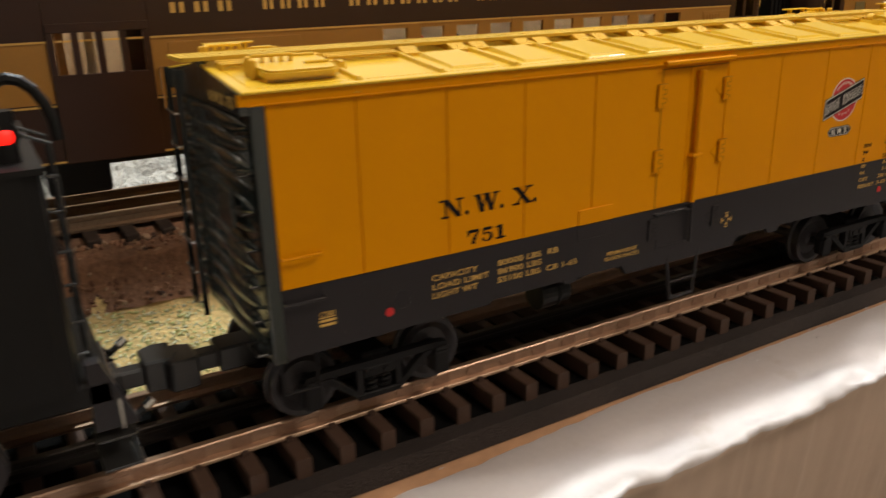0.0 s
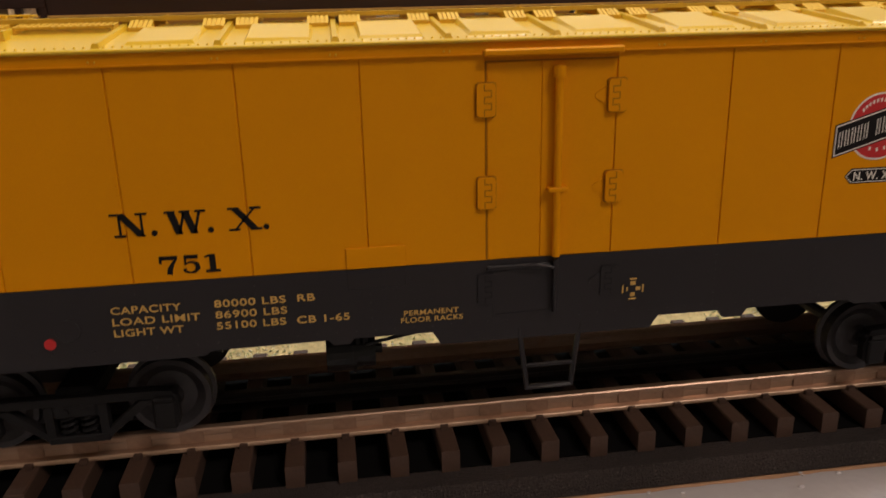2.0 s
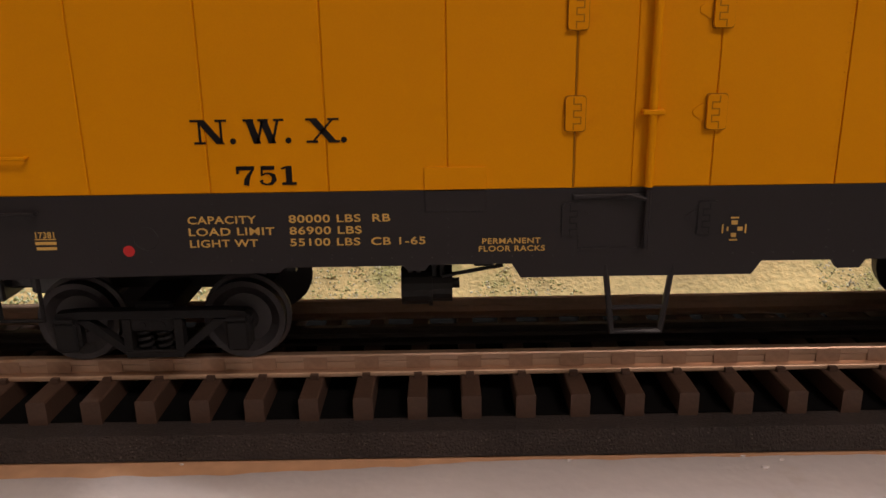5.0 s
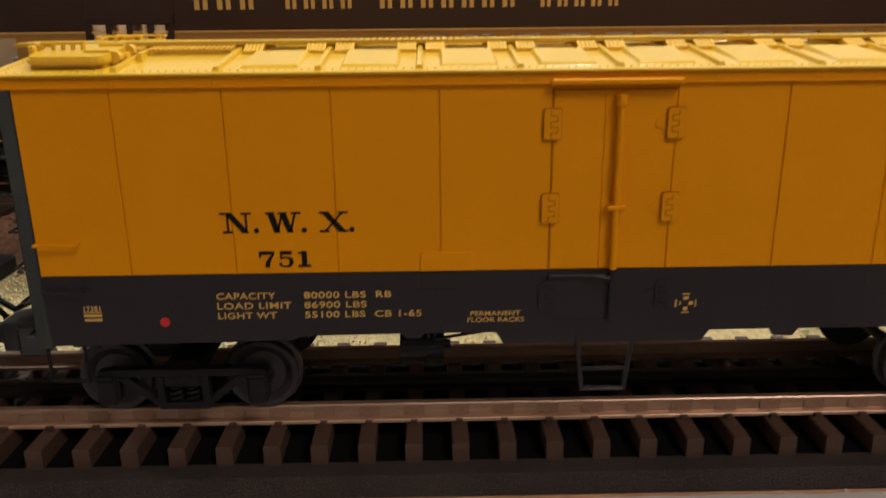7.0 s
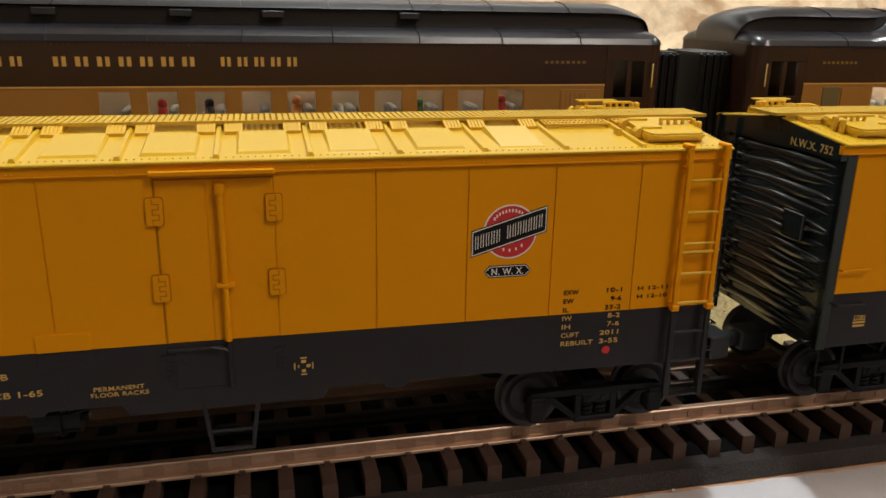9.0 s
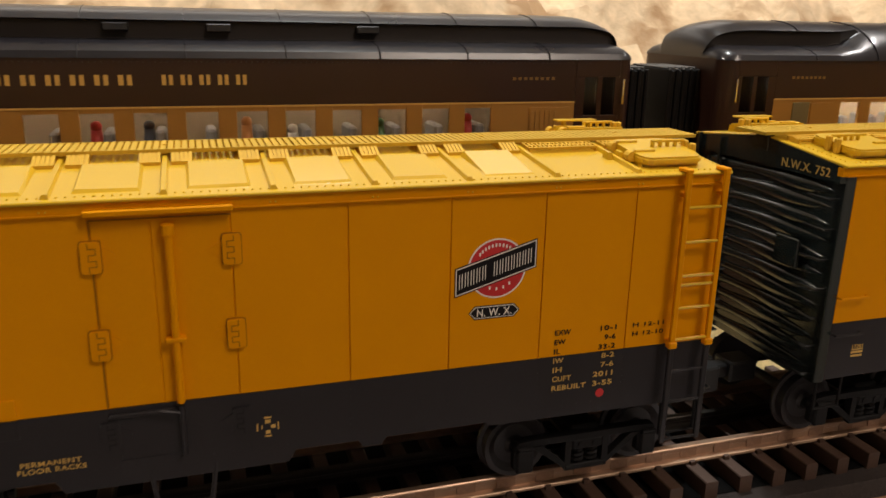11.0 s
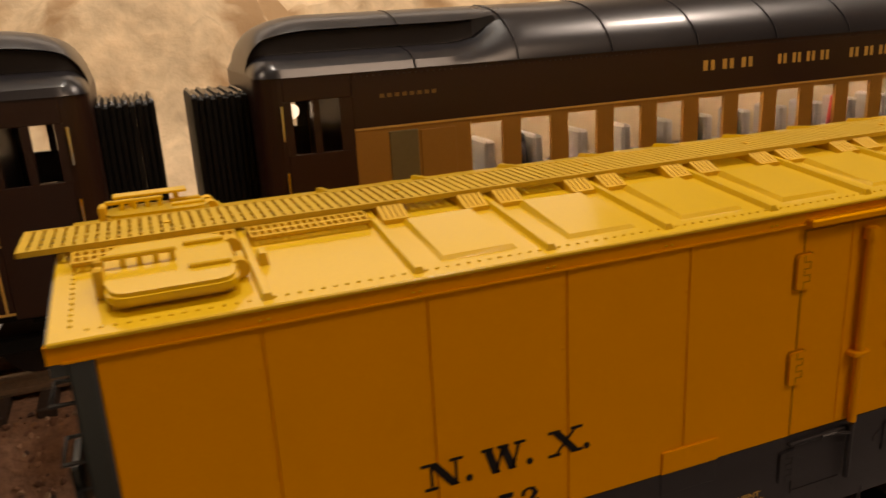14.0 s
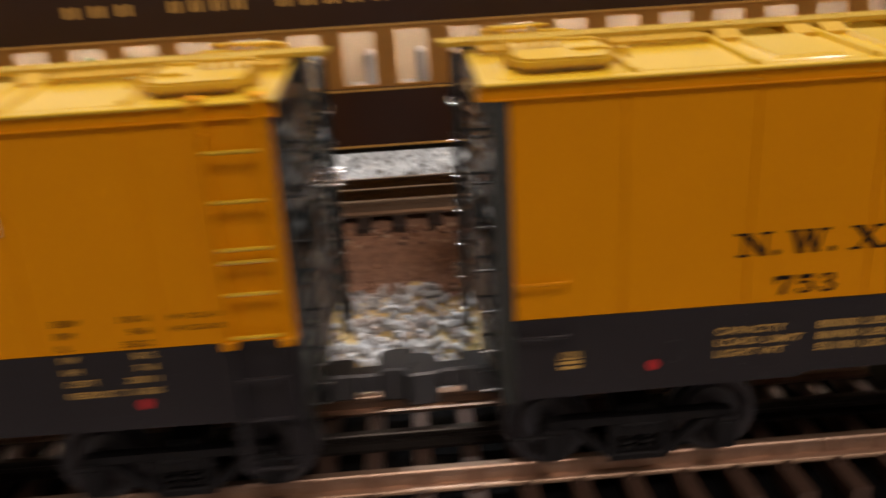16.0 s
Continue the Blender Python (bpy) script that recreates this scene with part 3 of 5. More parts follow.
        for k in range(n + 1):
            x = xa + k * (xb - xa - 0.0004) / n
            slope_block(bm, x, x + 0.0004, 0.0202, 0.0252, 0.00145, 0.0, -0.0002 if k in (0, n) else 0.0008)
        tagged(part("slot_grating", bm, MATT_YELLOW, plate), kind="stuff")
    # ice hatches at both ends
    for x0, x1 in ((0.0060, 0.0222), (0.2448, 0.2610)):
        for ya, yb, far in ((0.0052, 0.0210, False), (0.0430, 0.0588, True)):
            bm = bmesh.new()
            slope_block(bm, x0, x1, ya, yb, 0.0014, 0.0002)
            hatch = part("ice_hatch", bm, ROOF_YELLOW, car)
            bm = bmesh.new()
            outline = []
            r = 0.0022
            for cx, cy, a0 in ((x1 - r, yb - r, 0), (x0 + r, yb - r, 90), (x0 + r, ya + r - 0.0014, 180), (x1 - r, ya + r - 0.0014, 270)):
                for k in range(4):
                    a = math.radians(a0 + k * 30)
                    outline.append((cx + (r + 0.0006) * math.cos(a), cy + (r + 0.0006) * math.sin(a)))
            prism(bm, outline, "z", 0, 0.0019)
            for v in bm.verts:
                v.co.z += roof_z(v.co.y) + 0.0008
            bmesh.ops.bevel(bm, geom=[e for e in bm.edges if abs(e.verts[0].co.z - e.verts[1].co.z) < 0.0006], offset=0.0005, segments=2, affect="EDGES")
            part("hatch_cover", bm, ROOF_YELLOW, hatch)
            # lever with its row of lugs, then stops on one side and hinges on the other
            yl, zt = (ya + yb) / 2, roof_z((ya + yb) / 2) + 0.0046
            e, o = (x0, x1) if x0 < 0.1 else (x1, x0)
            d = 1 if e == x0 else -1
            bm = bmesh.new()
            box(bm, min(e - d * 0.0008, e + d * 0.0092), max(e - d * 0.0008, e + d * 0.0092), yl - 0.0004, yl + 0.0004, zt - 0.0008, zt, 0.0002)
            lever = part("hatch_lever", bm, ROOF_YELLOW, hatch)
            for k in range(4):
                bm = bmesh.new()
                x = e + d * (0.0020 + k * 0.0022)
                box(bm, x - 0.0004, x + 0.0004, yl - 0.0004, yl + 0.0005, roof_z(yl) + 0.0026, zt - 0.0006, 0.0001)
                part("lug", bm, ROOF_YELLOW, lever)
            for y in (ya + 0.0048, yl + 0.0002):
                bm = bmesh.new()
                box(bm, e - d * 0.0012 - 0.0007, e - d * 0.0012 + 0.0007, y - 0.0009, y + 0.0009, roof_z(y) - 0.0002, roof_z(y) + 0.0042, 0.0003)
                part("hatch_stop", bm, MATT_YELLOW, hatch)
            for y in (ya + 0.0040, yb - 0.0030):
                bm = bmesh.new()
                rod(bm, (o + d * 0.0010, y - 0.0012, roof_z(y) + 0.0016), (o + d * 0.0010, y + 0.0012, roof_z(y) + 0.0016), 0.0014, 10)
                hg = part("hatch_hinge", bm, MATT_YELLOW, hatch)
                bm = bmesh.new()
                box(bm, min(o, o - d * 0.0058), max(o, o - d * 0.0058), y - 0.0006, y + 0.0006, roof_z(y) + 0.0024, roof_z(y) + 0.0033, 0.0002)
                part("hinge_strap", bm, ROOF_YELLOW, hg)
        bm = bmesh.new()
        box(bm, x0 + 0.0005, x1 - 0.0025, 0.0545, 0.0580, 0.1252, 0.1257, 0.0001)
        for xx in (x0 + 0.003, x1 - 0.005):
            box(bm, xx, xx + 0.0010, 0.0555, 0.0570, roof_z(0.056), 0.1252)
        part("hatch_platform", bm, ROOF_YELLOW, car)
    # ends with tapered pressed ribs
    for x, d in ((0.0, -1), (0.2670, 1)):
        bm = bmesh.new()
        prism(bm, [(0.0006, 0.0566), (0.0634, 0.0566), (0.0634, 0.1166), (0.0320, 0.1208), (0.0006, 0.1166)], "x", min(x, x - d * 0.0012), max(x, x - d * 0.0012))
        end = part("end_sheet", bm, END_GREEN, car, "dark green pressed steel end")
        bm = bmesh.new()
        gx = x + d * (0.0020 if d < 0 else 0.0004)
        prism(bm, [(0.0002, 0.1146), (0.0638, 0.1146), (0.0638, 0.1191), (0.0320, 0.1230), (0.0002, 0.1191)], "x", min(x, gx), max(x, gx))
        part("gable", bm, END_GREEN, end)
        for k in range(12):
            z = 0.0602 + k * 0.00470
            bm = bmesh.new()
            n = 30
            rows = []
            for i in range(n + 1):
                t = i / n
                y = 0.0036 + t * 0.0568
                # a rib that swells and thins along its length, out of step with its neighbours
                tip = min(1.0, 9 * t, 9 * (1 - t)) ** 0.5
                swell = 0.5 + 0.5 * math.cos(2 * math.pi * (1.5 * t - 0.5 + 0.12 * (k % 2)))
                hgt, wid = tip * (0.0009 + 0.0008 * swell), tip * (0.0013 + 0.0010 * swell) + 0.0001
                lean = 0.0002 * math.sin(2 * math.pi * (1.5 * t - 0.5))
                rows.append([bm.verts.new((x + d * (-0.0003 + (hgt + 0.0003) * math.sin(a)), y, z + lean + wid * math.cos(a))) for a in [j * math.pi / 8 for j in range(9)]])
            for ra, rb in zip(rows, rows[1:]):
                for j in range(8):
                    bm.faces.new((ra[j], ra[j + 1], rb[j + 1], rb[j]))
            part("end_rib", bm, END_GREEN, end, smooth=True)
        bm = bmesh.new()
        px = x + d * 0.0021
        box(bm, min(px, px + d * 0.0014), max(px, px + d * 0.0014), 0.0100, 0.0195, 0.0880, 0.0965, 0.0003)
        part("placard_board", bm, END_GREEN, end)
        # end ladder on the far side and grab irons on the near one
        bm = bmesh.new()
        for y in (0.0500, 0.0610):
            box(bm, min(x + d * 0.0020, x + d * 0.0034), max(x + d * 0.0020, x + d * 0.0034), y - 0.0005, y + 0.0005, 0.0520, 0.1200)
        part("end_ladder", bm, END_GREEN, end)
        for k in range(7):
            bm = bmesh.new()
            wire(bm, [(x + d * 0.0026, 0.0500, 0.0560 + k * 0.0088), (x + d * 0.0042, 0.0506, 0.0560 + k * 0.0088), (x + d * 0.0042, 0.0604, 0.0560 + k * 0.0088), (x + d * 0.0026, 0.0610, 0.0560 + k * 0.0088)], 0.0003, 5)
            part("end_rung", bm, CHROME, end)
        for k in range(7):
            bm = bmesh.new()
            z = 0.0590 + k * 0.0085
            ya, yb = (0.0020, 0.0098)
            wire(bm, [(x, ya, z), (x + d * 0.0030, ya, z), (x + d * 0.0030, yb, z), (x, yb, z)], 0.00026, 5)
            part("end_grab_iron", bm, DARK_METAL, end)
        bm = bmesh.new()
        box(bm, min(x, x + d * 0.0022), max(x, x + d * 0.0022), 0.0290, 0.0350, 0.1185, 0.1240, 0.0003)
        part("board_bracket", bm, END_GREEN, end)
        coupler(car, x, d)
        # stirrup steps below the corners
        bm = bmesh.new()
        xa, xb = (0.0018, 0.0105) if d < 0 else (0.2545, 0.2650)
        wire(bm, [(xa, 0.0006, 0.0575), (xa, 0.0006, 0.0480), (xb, 0.0006, 0.0480), (xb, 0.0006, 0.0575)], 0.0004)
        part("stirrup_step", bm, TRUCK_BLACK, car)
    # handbrake gear on the ladder end
    bm = bmesh.new()
    for k in range(7):
        rod(bm, (0.2690 + k * 0.0009, 0.0220, 0.0981), (0.2690 + k * 0.0009, 0.0380, 0.0981), 0.00026, 5)
    for k in range(5):
        rod(bm, (0.2684, 0.0225 + k * 0.0038, 0.0981), (0.2750, 0.0225 + k * 0.0038, 0.0981), 0.00026, 5)
    tagged(part("brake_step", bm, CHROME, car, "fine metal grating brake step"), kind="stuff")
    bm = bmesh.new()
    pts = [(0.2718, 0.0300 + 0.0055 * math.cos(i * math.pi / 8), 0.1030 + 0.0055 * math.sin(i * math.pi / 8)) for i in range(17)]
    wire(bm, pts, 0.0004)
    for k in range(3):
        a = k * math.pi / 3
        rod(bm, (0.2718, 0.0300 + 0.0055 * math.cos(a), 0.1030 + 0.0055 * math.sin(a)), (0.2718, 0.0300 - 0.0055 * math.cos(a), 0.1030 - 0.0055 * math.sin(a)), 0.0003, 5)
    rod(bm, (0.2668, 0.0300, 0.1030), (0.2722, 0.0300, 0.1030), 0.0010, 8)
    part("brake_wheel", bm, END_GREEN, car)
    # side ladder
    bm = bmesh.new()
    for x in (0.2536, 0.2643):
        box(bm, x - 0.0007, x + 0.0007, -0.0020, 0.0004, 0.1138, 0.1146)
        box(bm, x - 0.0007, x + 0.0007, -0.0020, 0.0004, 0.0752, 0.0760)
    ladder = part("side_ladder", bm, YELLOW, car)
    for x in (0.2536, 0.2643):
        for z0, z1, mat in ((STRIPE, 0.1200, YELLOW), (0.0470, STRIPE - 0.0001, GREY)):
            bm = bmesh.new()
            box(bm, x - 0.00075, x + 0.00075, -0.0029, -0.0018, z0, z1, 0.0002)
            if z1 > 0.11:
                box(bm, x - 0.0009, x + 0.0009, -0.0029, 0.0012, 0.1199, 0.1208, 0.0002)
                box(bm, x - 0.0012, x + 0.0012, -0.0034, -0.0012, 0.0742, 0.0760, 0.0003)
            part("stile", bm, mat, ladder)
    for z, mat in ((0.1112, YELLOW), (0.1024, YELLOW), (0.0936, YELLOW), (0.0912, YELLOW), (0.0850, YELLOW), (0.0764, YELLOW), (0.0676, GREY), (0.0588, GREY), (0.0478, GREY)):
        bm = bmesh.new()
        rod(bm, (0.2536, -0.0024, z), (0.2643, -0.0024, z), 0.00040, 8)
        part("rung", bm, ROOF_YELLOW if mat is YELLOW else mat, ladder)
    # centre step and underframe
    bm = bmesh.new()
    wire(bm, [(0.1262, 0.0006, 0.0585), (0.1280, 0.0000, 0.0440), (0.1380, 0.0000, 0.0440), (0.1400, 0.0006, 0.0585)], 0.00062)
    step = part("door_step", bm, GREY, car)
    bm = bmesh.new()
    rod(bm, (0.1274, 0.0002, 0.0492), (0.1387, 0.0002, 0.0492), 0.0005, 6)
    part("tread", bm, GREY, step)
    bm = bmesh.new()
    box(bm, 0.0080, 0.2590, 0.0260, 0.0380, 0.0520, 0.0610, 0.0005)
    part("centre_sill", bm, BLACK, car)
    for x in (0.0300, 0.2370):
        bm = bmesh.new()
        prism(bm, [(x - 0.0170, 0.0610), (x - 0.0150, 0.0470), (x + 0.0150, 0.0470), (x + 0.0170, 0.0610)], "y", 0.0240, 0.0400)
        part("body_bolster", bm, BLACK, car)
    bm = bmesh.new()
    rod(bm, (0.0842, 0.0120, 0.0510), (0.0905, 0.0120, 0.0510), 0.0046, 20)
    rod(bm, (0.0905, 0.0120, 0.0510), (0.0952, 0.0120, 0.0510), 0.0040, 20)
    rod(bm, (0.0901, 0.0120, 0.0510), (0.0909, 0.0120, 0.0510), 0.0050, 20)
    rod(bm, (0.0952, 0.0120, 0.0510), (0.0968, 0.0120, 0.0510), 0.0012, 8)
    cylinder = part("brake_cylinder", bm, BLACK, car)
    for x in (0.0862, 0.0880, 0.0913, 0.0930):
        bm = bmesh.new()
        box(bm, x - 0.0006, x + 0.0006, 0.0090, 0.0150, 0.0530, 0.0612, 0.0002)
        part("bracket", bm, BLACK, cylinder)
    bm = bmesh.new()
    box(bm, 0.0998, 0.1040, 0.0072, 0.0100, 0.0562, 0.0578, 0.0003)
    part("brake_lever", bm, BLACK, car)
    for a, b in (((0.0640, 0.0080, 0.0568), (0.0850, 0.0080, 0.0568)), ((0.0930, 0.0080, 0.0540), (0.1060, 0.0080, 0.0562)), ((0.0930, 0.0100, 0.0570), (0.1065, 0.0100, 0.0572)), ((0.1560, 0.0080, 0.0590), (0.1740, 0.0080, 0.0590))):
        bm = bmesh.new()
        rod(bm, a, b, 0.00045, 6)
        part("brake_rod", bm, BLACK, car)
    for x in (0.0620, 0.1090, 0.1570, 0.2060):
        bm = bmesh.new()
        box(bm, x - 0.0008, x + 0.0008, 0.0030, 0.0610, 0.0570, 0.0612)
        part("cross_bearer", bm, BLACK, car)
    for cx in (0.0300, 0.2370):
        bettendorf_truck(car, cx)
    # markings shared by all cars of the set
    slab_letters(car)
    for k, (a, b) in enumerate((("CAPACITY", "80000 LBS  RB"), ("LOAD LIMIT", "86900 LBS"), ("LIGHT WT", "55100 LBS  CB 1-65"))):
        z = 0.0683 - k * 0.00242
        lettering(a, 0.0426, z, 0.00150, GOLD, car, y=0.0, width=(0.0136, 0.0171, 0.0136)[k], bold=0.00003)
        lettering(b, 0.0627, z, 0.00150, GOLD, car, y=0.0, width=(0.0202, 0.0144, 0.0271)[k], bold=0.00003)
    lettering("PERMANENT", 0.1012, 0.0633, 0.0011, GOLD, car, y=0.0, width=0.0117, bold=0.00002)
    lettering("FLOOR RACKS", 0.1005, 0.0617, 0.0011, GOLD, car, y=0.0, width=0.0133, bold=0.00002)
    for k, (a, b) in enumerate((("EXW", "10-1"), ("EW", "9-6"), ("IL", "33-2"), ("IW", "8-2"), ("IH", "7-6"), ("CUFT", "2011"), ("REBUILT", "3-55"))):
        z = 0.0802 - k * 0.00252
        mat = INK if k < 3 else GOLD
        yy = -0.00012 if k < 3 else 0.0
        lettering(a, 0.2215, z, 0.00130, mat, car, y=yy, bold=0.00003, width=(0.0043, 0.0030, 0.0017, 0.0028, 0.0025, 0.0052, 0.0095)[k])
        lettering(b, 0.2385, z, 0.00130, mat, car, y=yy, bold=0.00003, right=True, width=(0.0045, 0.0032, 0.0047, 0.0036, 0.0036, 0.0056, 0.0056)[k])
    for k, a in enumerate(("H 12-11", "H 12-10")):
        lettering(a, 0.2432, 0.0802 - k * 0.0024, 0.00110, INK, car, width=0.0090, bold=0.00002)
    # maker's data as plain bars
    for k, (z, w) in enumerate(((0.0655, 0.0042), (0.0645, 0.0042), (0.0634, 0.0040))):
        bm = bmesh.new()
        box(bm, 0.0138 - w / 2, 0.0138 + w / 2, -0.00006, 0.0002, z, z + (0.0002 if k == 0 else 0.0006))
        part("data_bar", bm, GOLD, car)
    lettering("17381", 0.0119, 0.0659, 0.0012, GOLD, car, y=0.0, width=0.0038, bold=0.00002)
    bm = bmesh.new()
    wire(bm, [(0.0339 + 0.0024 * math.cos(a), 0.00012, 0.0655 + 0.0024 * math.sin(a)) for a in [i * math.pi / 14 for i in range(29)]], 0.00012, 5)
    part("moulding_ring", bm, GREY, car)
    for x in (0.0302, 0.2352):
        bm = bmesh.new()
        prism(bm, [(x + 0.00115 * math.cos(a), 0.0629 + 0.00115 * math.sin(a)) for a in [i * math.pi / 10 for i in range(20)]], "y", -0.00008, 0.0002)
        part("red_dot", bm, RED, car)
    # lubrication stencil: four small ticks round a centre
    for dx, dz, w, h in ((-0.0023, 0, 0.00015, 0.0009), (0.0023, 0, 0.00015, 0.0009), (0, 0.0023, 0.0008, 0.00015), (0, -0.0023, 0.0008, 0.00015), (0, 0.0013, 0.0006, 0.0004), (0, -0.0013, 0.0005, 0.0004), (-0.0013, 0, 0.00015, 0.0004), (0.0012, 0, 0.0005, 0.0004)):
        bm = bmesh.new()
        box(bm, 0.1516 + dx - w, 0.1516 + dx + w, -0.00008, 0.0002, 0.0656 + dz - h, 0.0656 + dz + h)
        part("stencil_mark", bm, GOLD, car)
    # round herald with its slanting banner, as plain shapes
    cx, cz = 0.2055, 0.0988
    for r, y, mat in ((0.0073, -0.00006, PALE), (0.0069, -0.00010, RED)):
        bm = bmesh.new()
        prism(bm, [(cx + r * math.cos(a), cz + r * math.sin(a)) for a in [i * math.pi / 24 for i in range(48)]], "y", y, 0.0002)
        part("herald_disc", bm, mat, car)
    def slant(u, v):
        return (0.1951 + u * 0.0203, 0.0923 + u * 0.0061 + v * 0.0071)
    for m, y, mat in ((0.0, -0.00014, INK), (0.010, -0.00017, PALE), (0.022, -0.00020, INK)):
        bm = bmesh.new()
        prism(bm, [slant(m, m * 3.5), slant(1 - m, m * 3.5), slant(1 - m, 1 - m * 3.5), slant(m, 1 - m * 3.5)], "y", y, 0.0002)
        part("herald_banner", bm, mat, car)
    for k in range(13):
        if k == 5:
            continue
        u = 0.050 + k * 0.0700
        bm = bmesh.new()
        for a, b in ((0.0, 0.010), (0.032, 0.042)):
            prism(bm, [slant(u + a, 0.25), slant(u + b, 0.25), slant(u + b, 0.75), slant(u + a, 0.75)], "y", -0.00023, 0.0002)
        part("banner_bar", bm, PALE, car)
    for r0, a0, a1, n in ((0.0057, 40, 140, 12), (0.0050, 250, 310, 4)):
        for k in range(n):
            a = math.radians(a0 + (a1 - a0) * k / (n - 1))
            bm = bmesh.new()
            x, z = cx + r0 * math.cos(a), cz + r0 * math.sin(a)
            box(bm, x - 0.00022, x + 0.00022, -0.00012, 0.0002, z - 0.0004, z + 0.0004)
            part("herald_bar", bm, PALE, car)
    for m, y, mat in ((0.0, -0.00008, INK), (0.00025, -0.00011, PALE), (0.00045, -0.00014, INK)):
        bm = bmesh.new()
        prism(bm, [(0.1987 + m, 0.0881), (0.2002 + m * 0.6, 0.0898 - m), (0.2102 - m * 0.6, 0.0898 - m), (0.2117 - m, 0.0881), (0.2102 - m * 0.6, 0.0864 + m), (0.2002 + m * 0.6, 0.0864 + m)], "y", y, 0.0002)
        part("name_badge", bm, mat, car)
    lettering("N. W. X.", 0.2008, 0.0872, 0.0018, PALE, car, y=-0.00018, width=0.0088, bold=0.00003)
    return car


first_car = refrigerator_car()
cars = [first_car] + [copy_thing(first_car, pose(PITCH * k, 0, 0)) for k in (1, 2)]


def ribbon(bm, points, widths, x, z, w, h):
    """A flat stroke of changing width through points of a unit square, laid on the side."""
    pts = [Vector((px * w, pz * h)) for px, pz in points]
    front, back = [], []
    for i, p in enumerate(pts):
        d = (pts[min(i + 1, len(pts) - 1)] - pts[max(i - 1, 0)]).normalized()
        o = Vector((-d.y, d.x)) * widths[i] * w / 2
        front.append([bm.verts.new((x + q.x, -0.00016, z + q.y)) for q in (p + o, p - o)])
        back.append([bm.verts.new((x + q.x, 0.0001, z + q.y)) for q in (p + o, p - o)])
    for i in range(len(pts) - 1):
        (a, b), (c, e) = front[i], front[i + 1]
        (a2, b2), (c2, e2) = back[i], back[i + 1]
        bm.faces.new((a, b, e, c))
        bm.faces.new((a, c, c2, a2))
        bm.faces.new((b, b2, e2, e))
    for f, g in ((front[0], back[0]), (front[-1], back[-1])):
        bm.faces.new((f[0], f[1], g[1], g[0]))


def slab_digit(ch, x, parent):
    """A fat slab-serif digit: swelling strokes with square bars, 3.4 by 3.8 mm."""
    z, w, h = 0.0760, 0.0035, 0.0038
    bars = {"7": [(0.0, 0.80, 1.0, 1.0), (0.0, 0.60, 0.13, 0.81)],
            "5": [(0.14, 0.80, 0.90, 1.0), (0.14, 0.48, 0.24, 0.81)],
            "2": [(0.06, 0.0, 0.96, 0.20), (0.84, 0.19, 0.96, 0.38)],
            "1": [(0.26, 0.0, 0.60, 0.98), (0.02, 0.0, 0.84, 0.13)],
            "3": []}[ch]
    strokes = {"7": [(((0.92, 0.81), (0.70, 0.55), (0.55, 0.28), (0.50, 0.0)), (0.11, 0.20, 0.29, 0.31))],
               "5": [(((0.18, 0.50), (0.36, 0.61), (0.60, 0.61), (0.82, 0.49), (0.86, 0.28), (0.70, 0.08), (0.42, 0.03), (0.18, 0.10), (0.12, 0.26)), (0.05, 0.09, 0.12, 0.24, 0.28, 0.17, 0.08, 0.12, 0.22))],
               "2": [(((0.14, 0.66), (0.18, 0.86), (0.44, 0.97), (0.72, 0.88), (0.80, 0.70), (0.66, 0.48), (0.38, 0.32), (0.14, 0.16)), (0.24, 0.16, 0.08, 0.20, 0.29, 0.22, 0.12, 0.09))],
               "1": [(((0.02, 0.84), (0.30, 0.93)), (0.10, 0.10))],
               "3": [(((0.14, 0.72), (0.20, 0.90), (0.48, 0.97), (0.73, 0.88), (0.76, 0.73), (0.60, 0.57), (0.36, 0.53)), (0.24, 0.13, 0.08, 0.20, 0.24, 0.13, 0.07)),
                     (((0.36, 0.52), (0.66, 0.47), (0.85, 0.29), (0.75, 0.11), (0.46, 0.03), (0.20, 0.09), (0.12, 0.27)), (0.07, 0.16, 0.28, 0.22, 0.08, 0.13, 0.24))]}[ch]
    bm = bmesh.new()
    for i, (x0, z0, x1, z1) in enumerate(bars):
        box(bm, x + x0 * w, x + x1 * w, -0.00018 - i * 0.00002, 0.0001, z + z0 * h, z + z1 * h)
    for pts, widths in strokes:
        ribbon(bm, pts, widths, x, z, w, h)
    part("number", bm, INK, parent)


for n, c in zip(("751", "752", "753"), cars):
    for i, ch in enumerate(n):
        slab_digit(ch, (0.0532, 0.0575, 0.0619)[i], c)
    lettering("N.W.X. " + n, 0.0225, 0.1156, 0.0024, GOLD, c, y=-0.00206, width=0.0186, facing="end", bold=0.00003)


# ---- tracks ----
def rail_profile(bm, y, base, top, x0, x1, head=0.0012, foot=0.0030):
    prism(bm, [(y - foot, base), (y + foot, base), (y + foot, base + 0.0008), (y + 0.0010, base + 0.0012), (y + 0.0009, top - 0.0018), (y + head, top - 0.0015), (y + head, top - 0.0003), (y + head - 0.0003, top), (y - head + 0.0003, top), (y - head, top - 0.0003), (y - head, top - 0.0015), (y - 0.0009, top - 0.0018), (y - 0.0010, base + 0.0012), (y - foot, base + 0.0008)], "x", x0, x1)


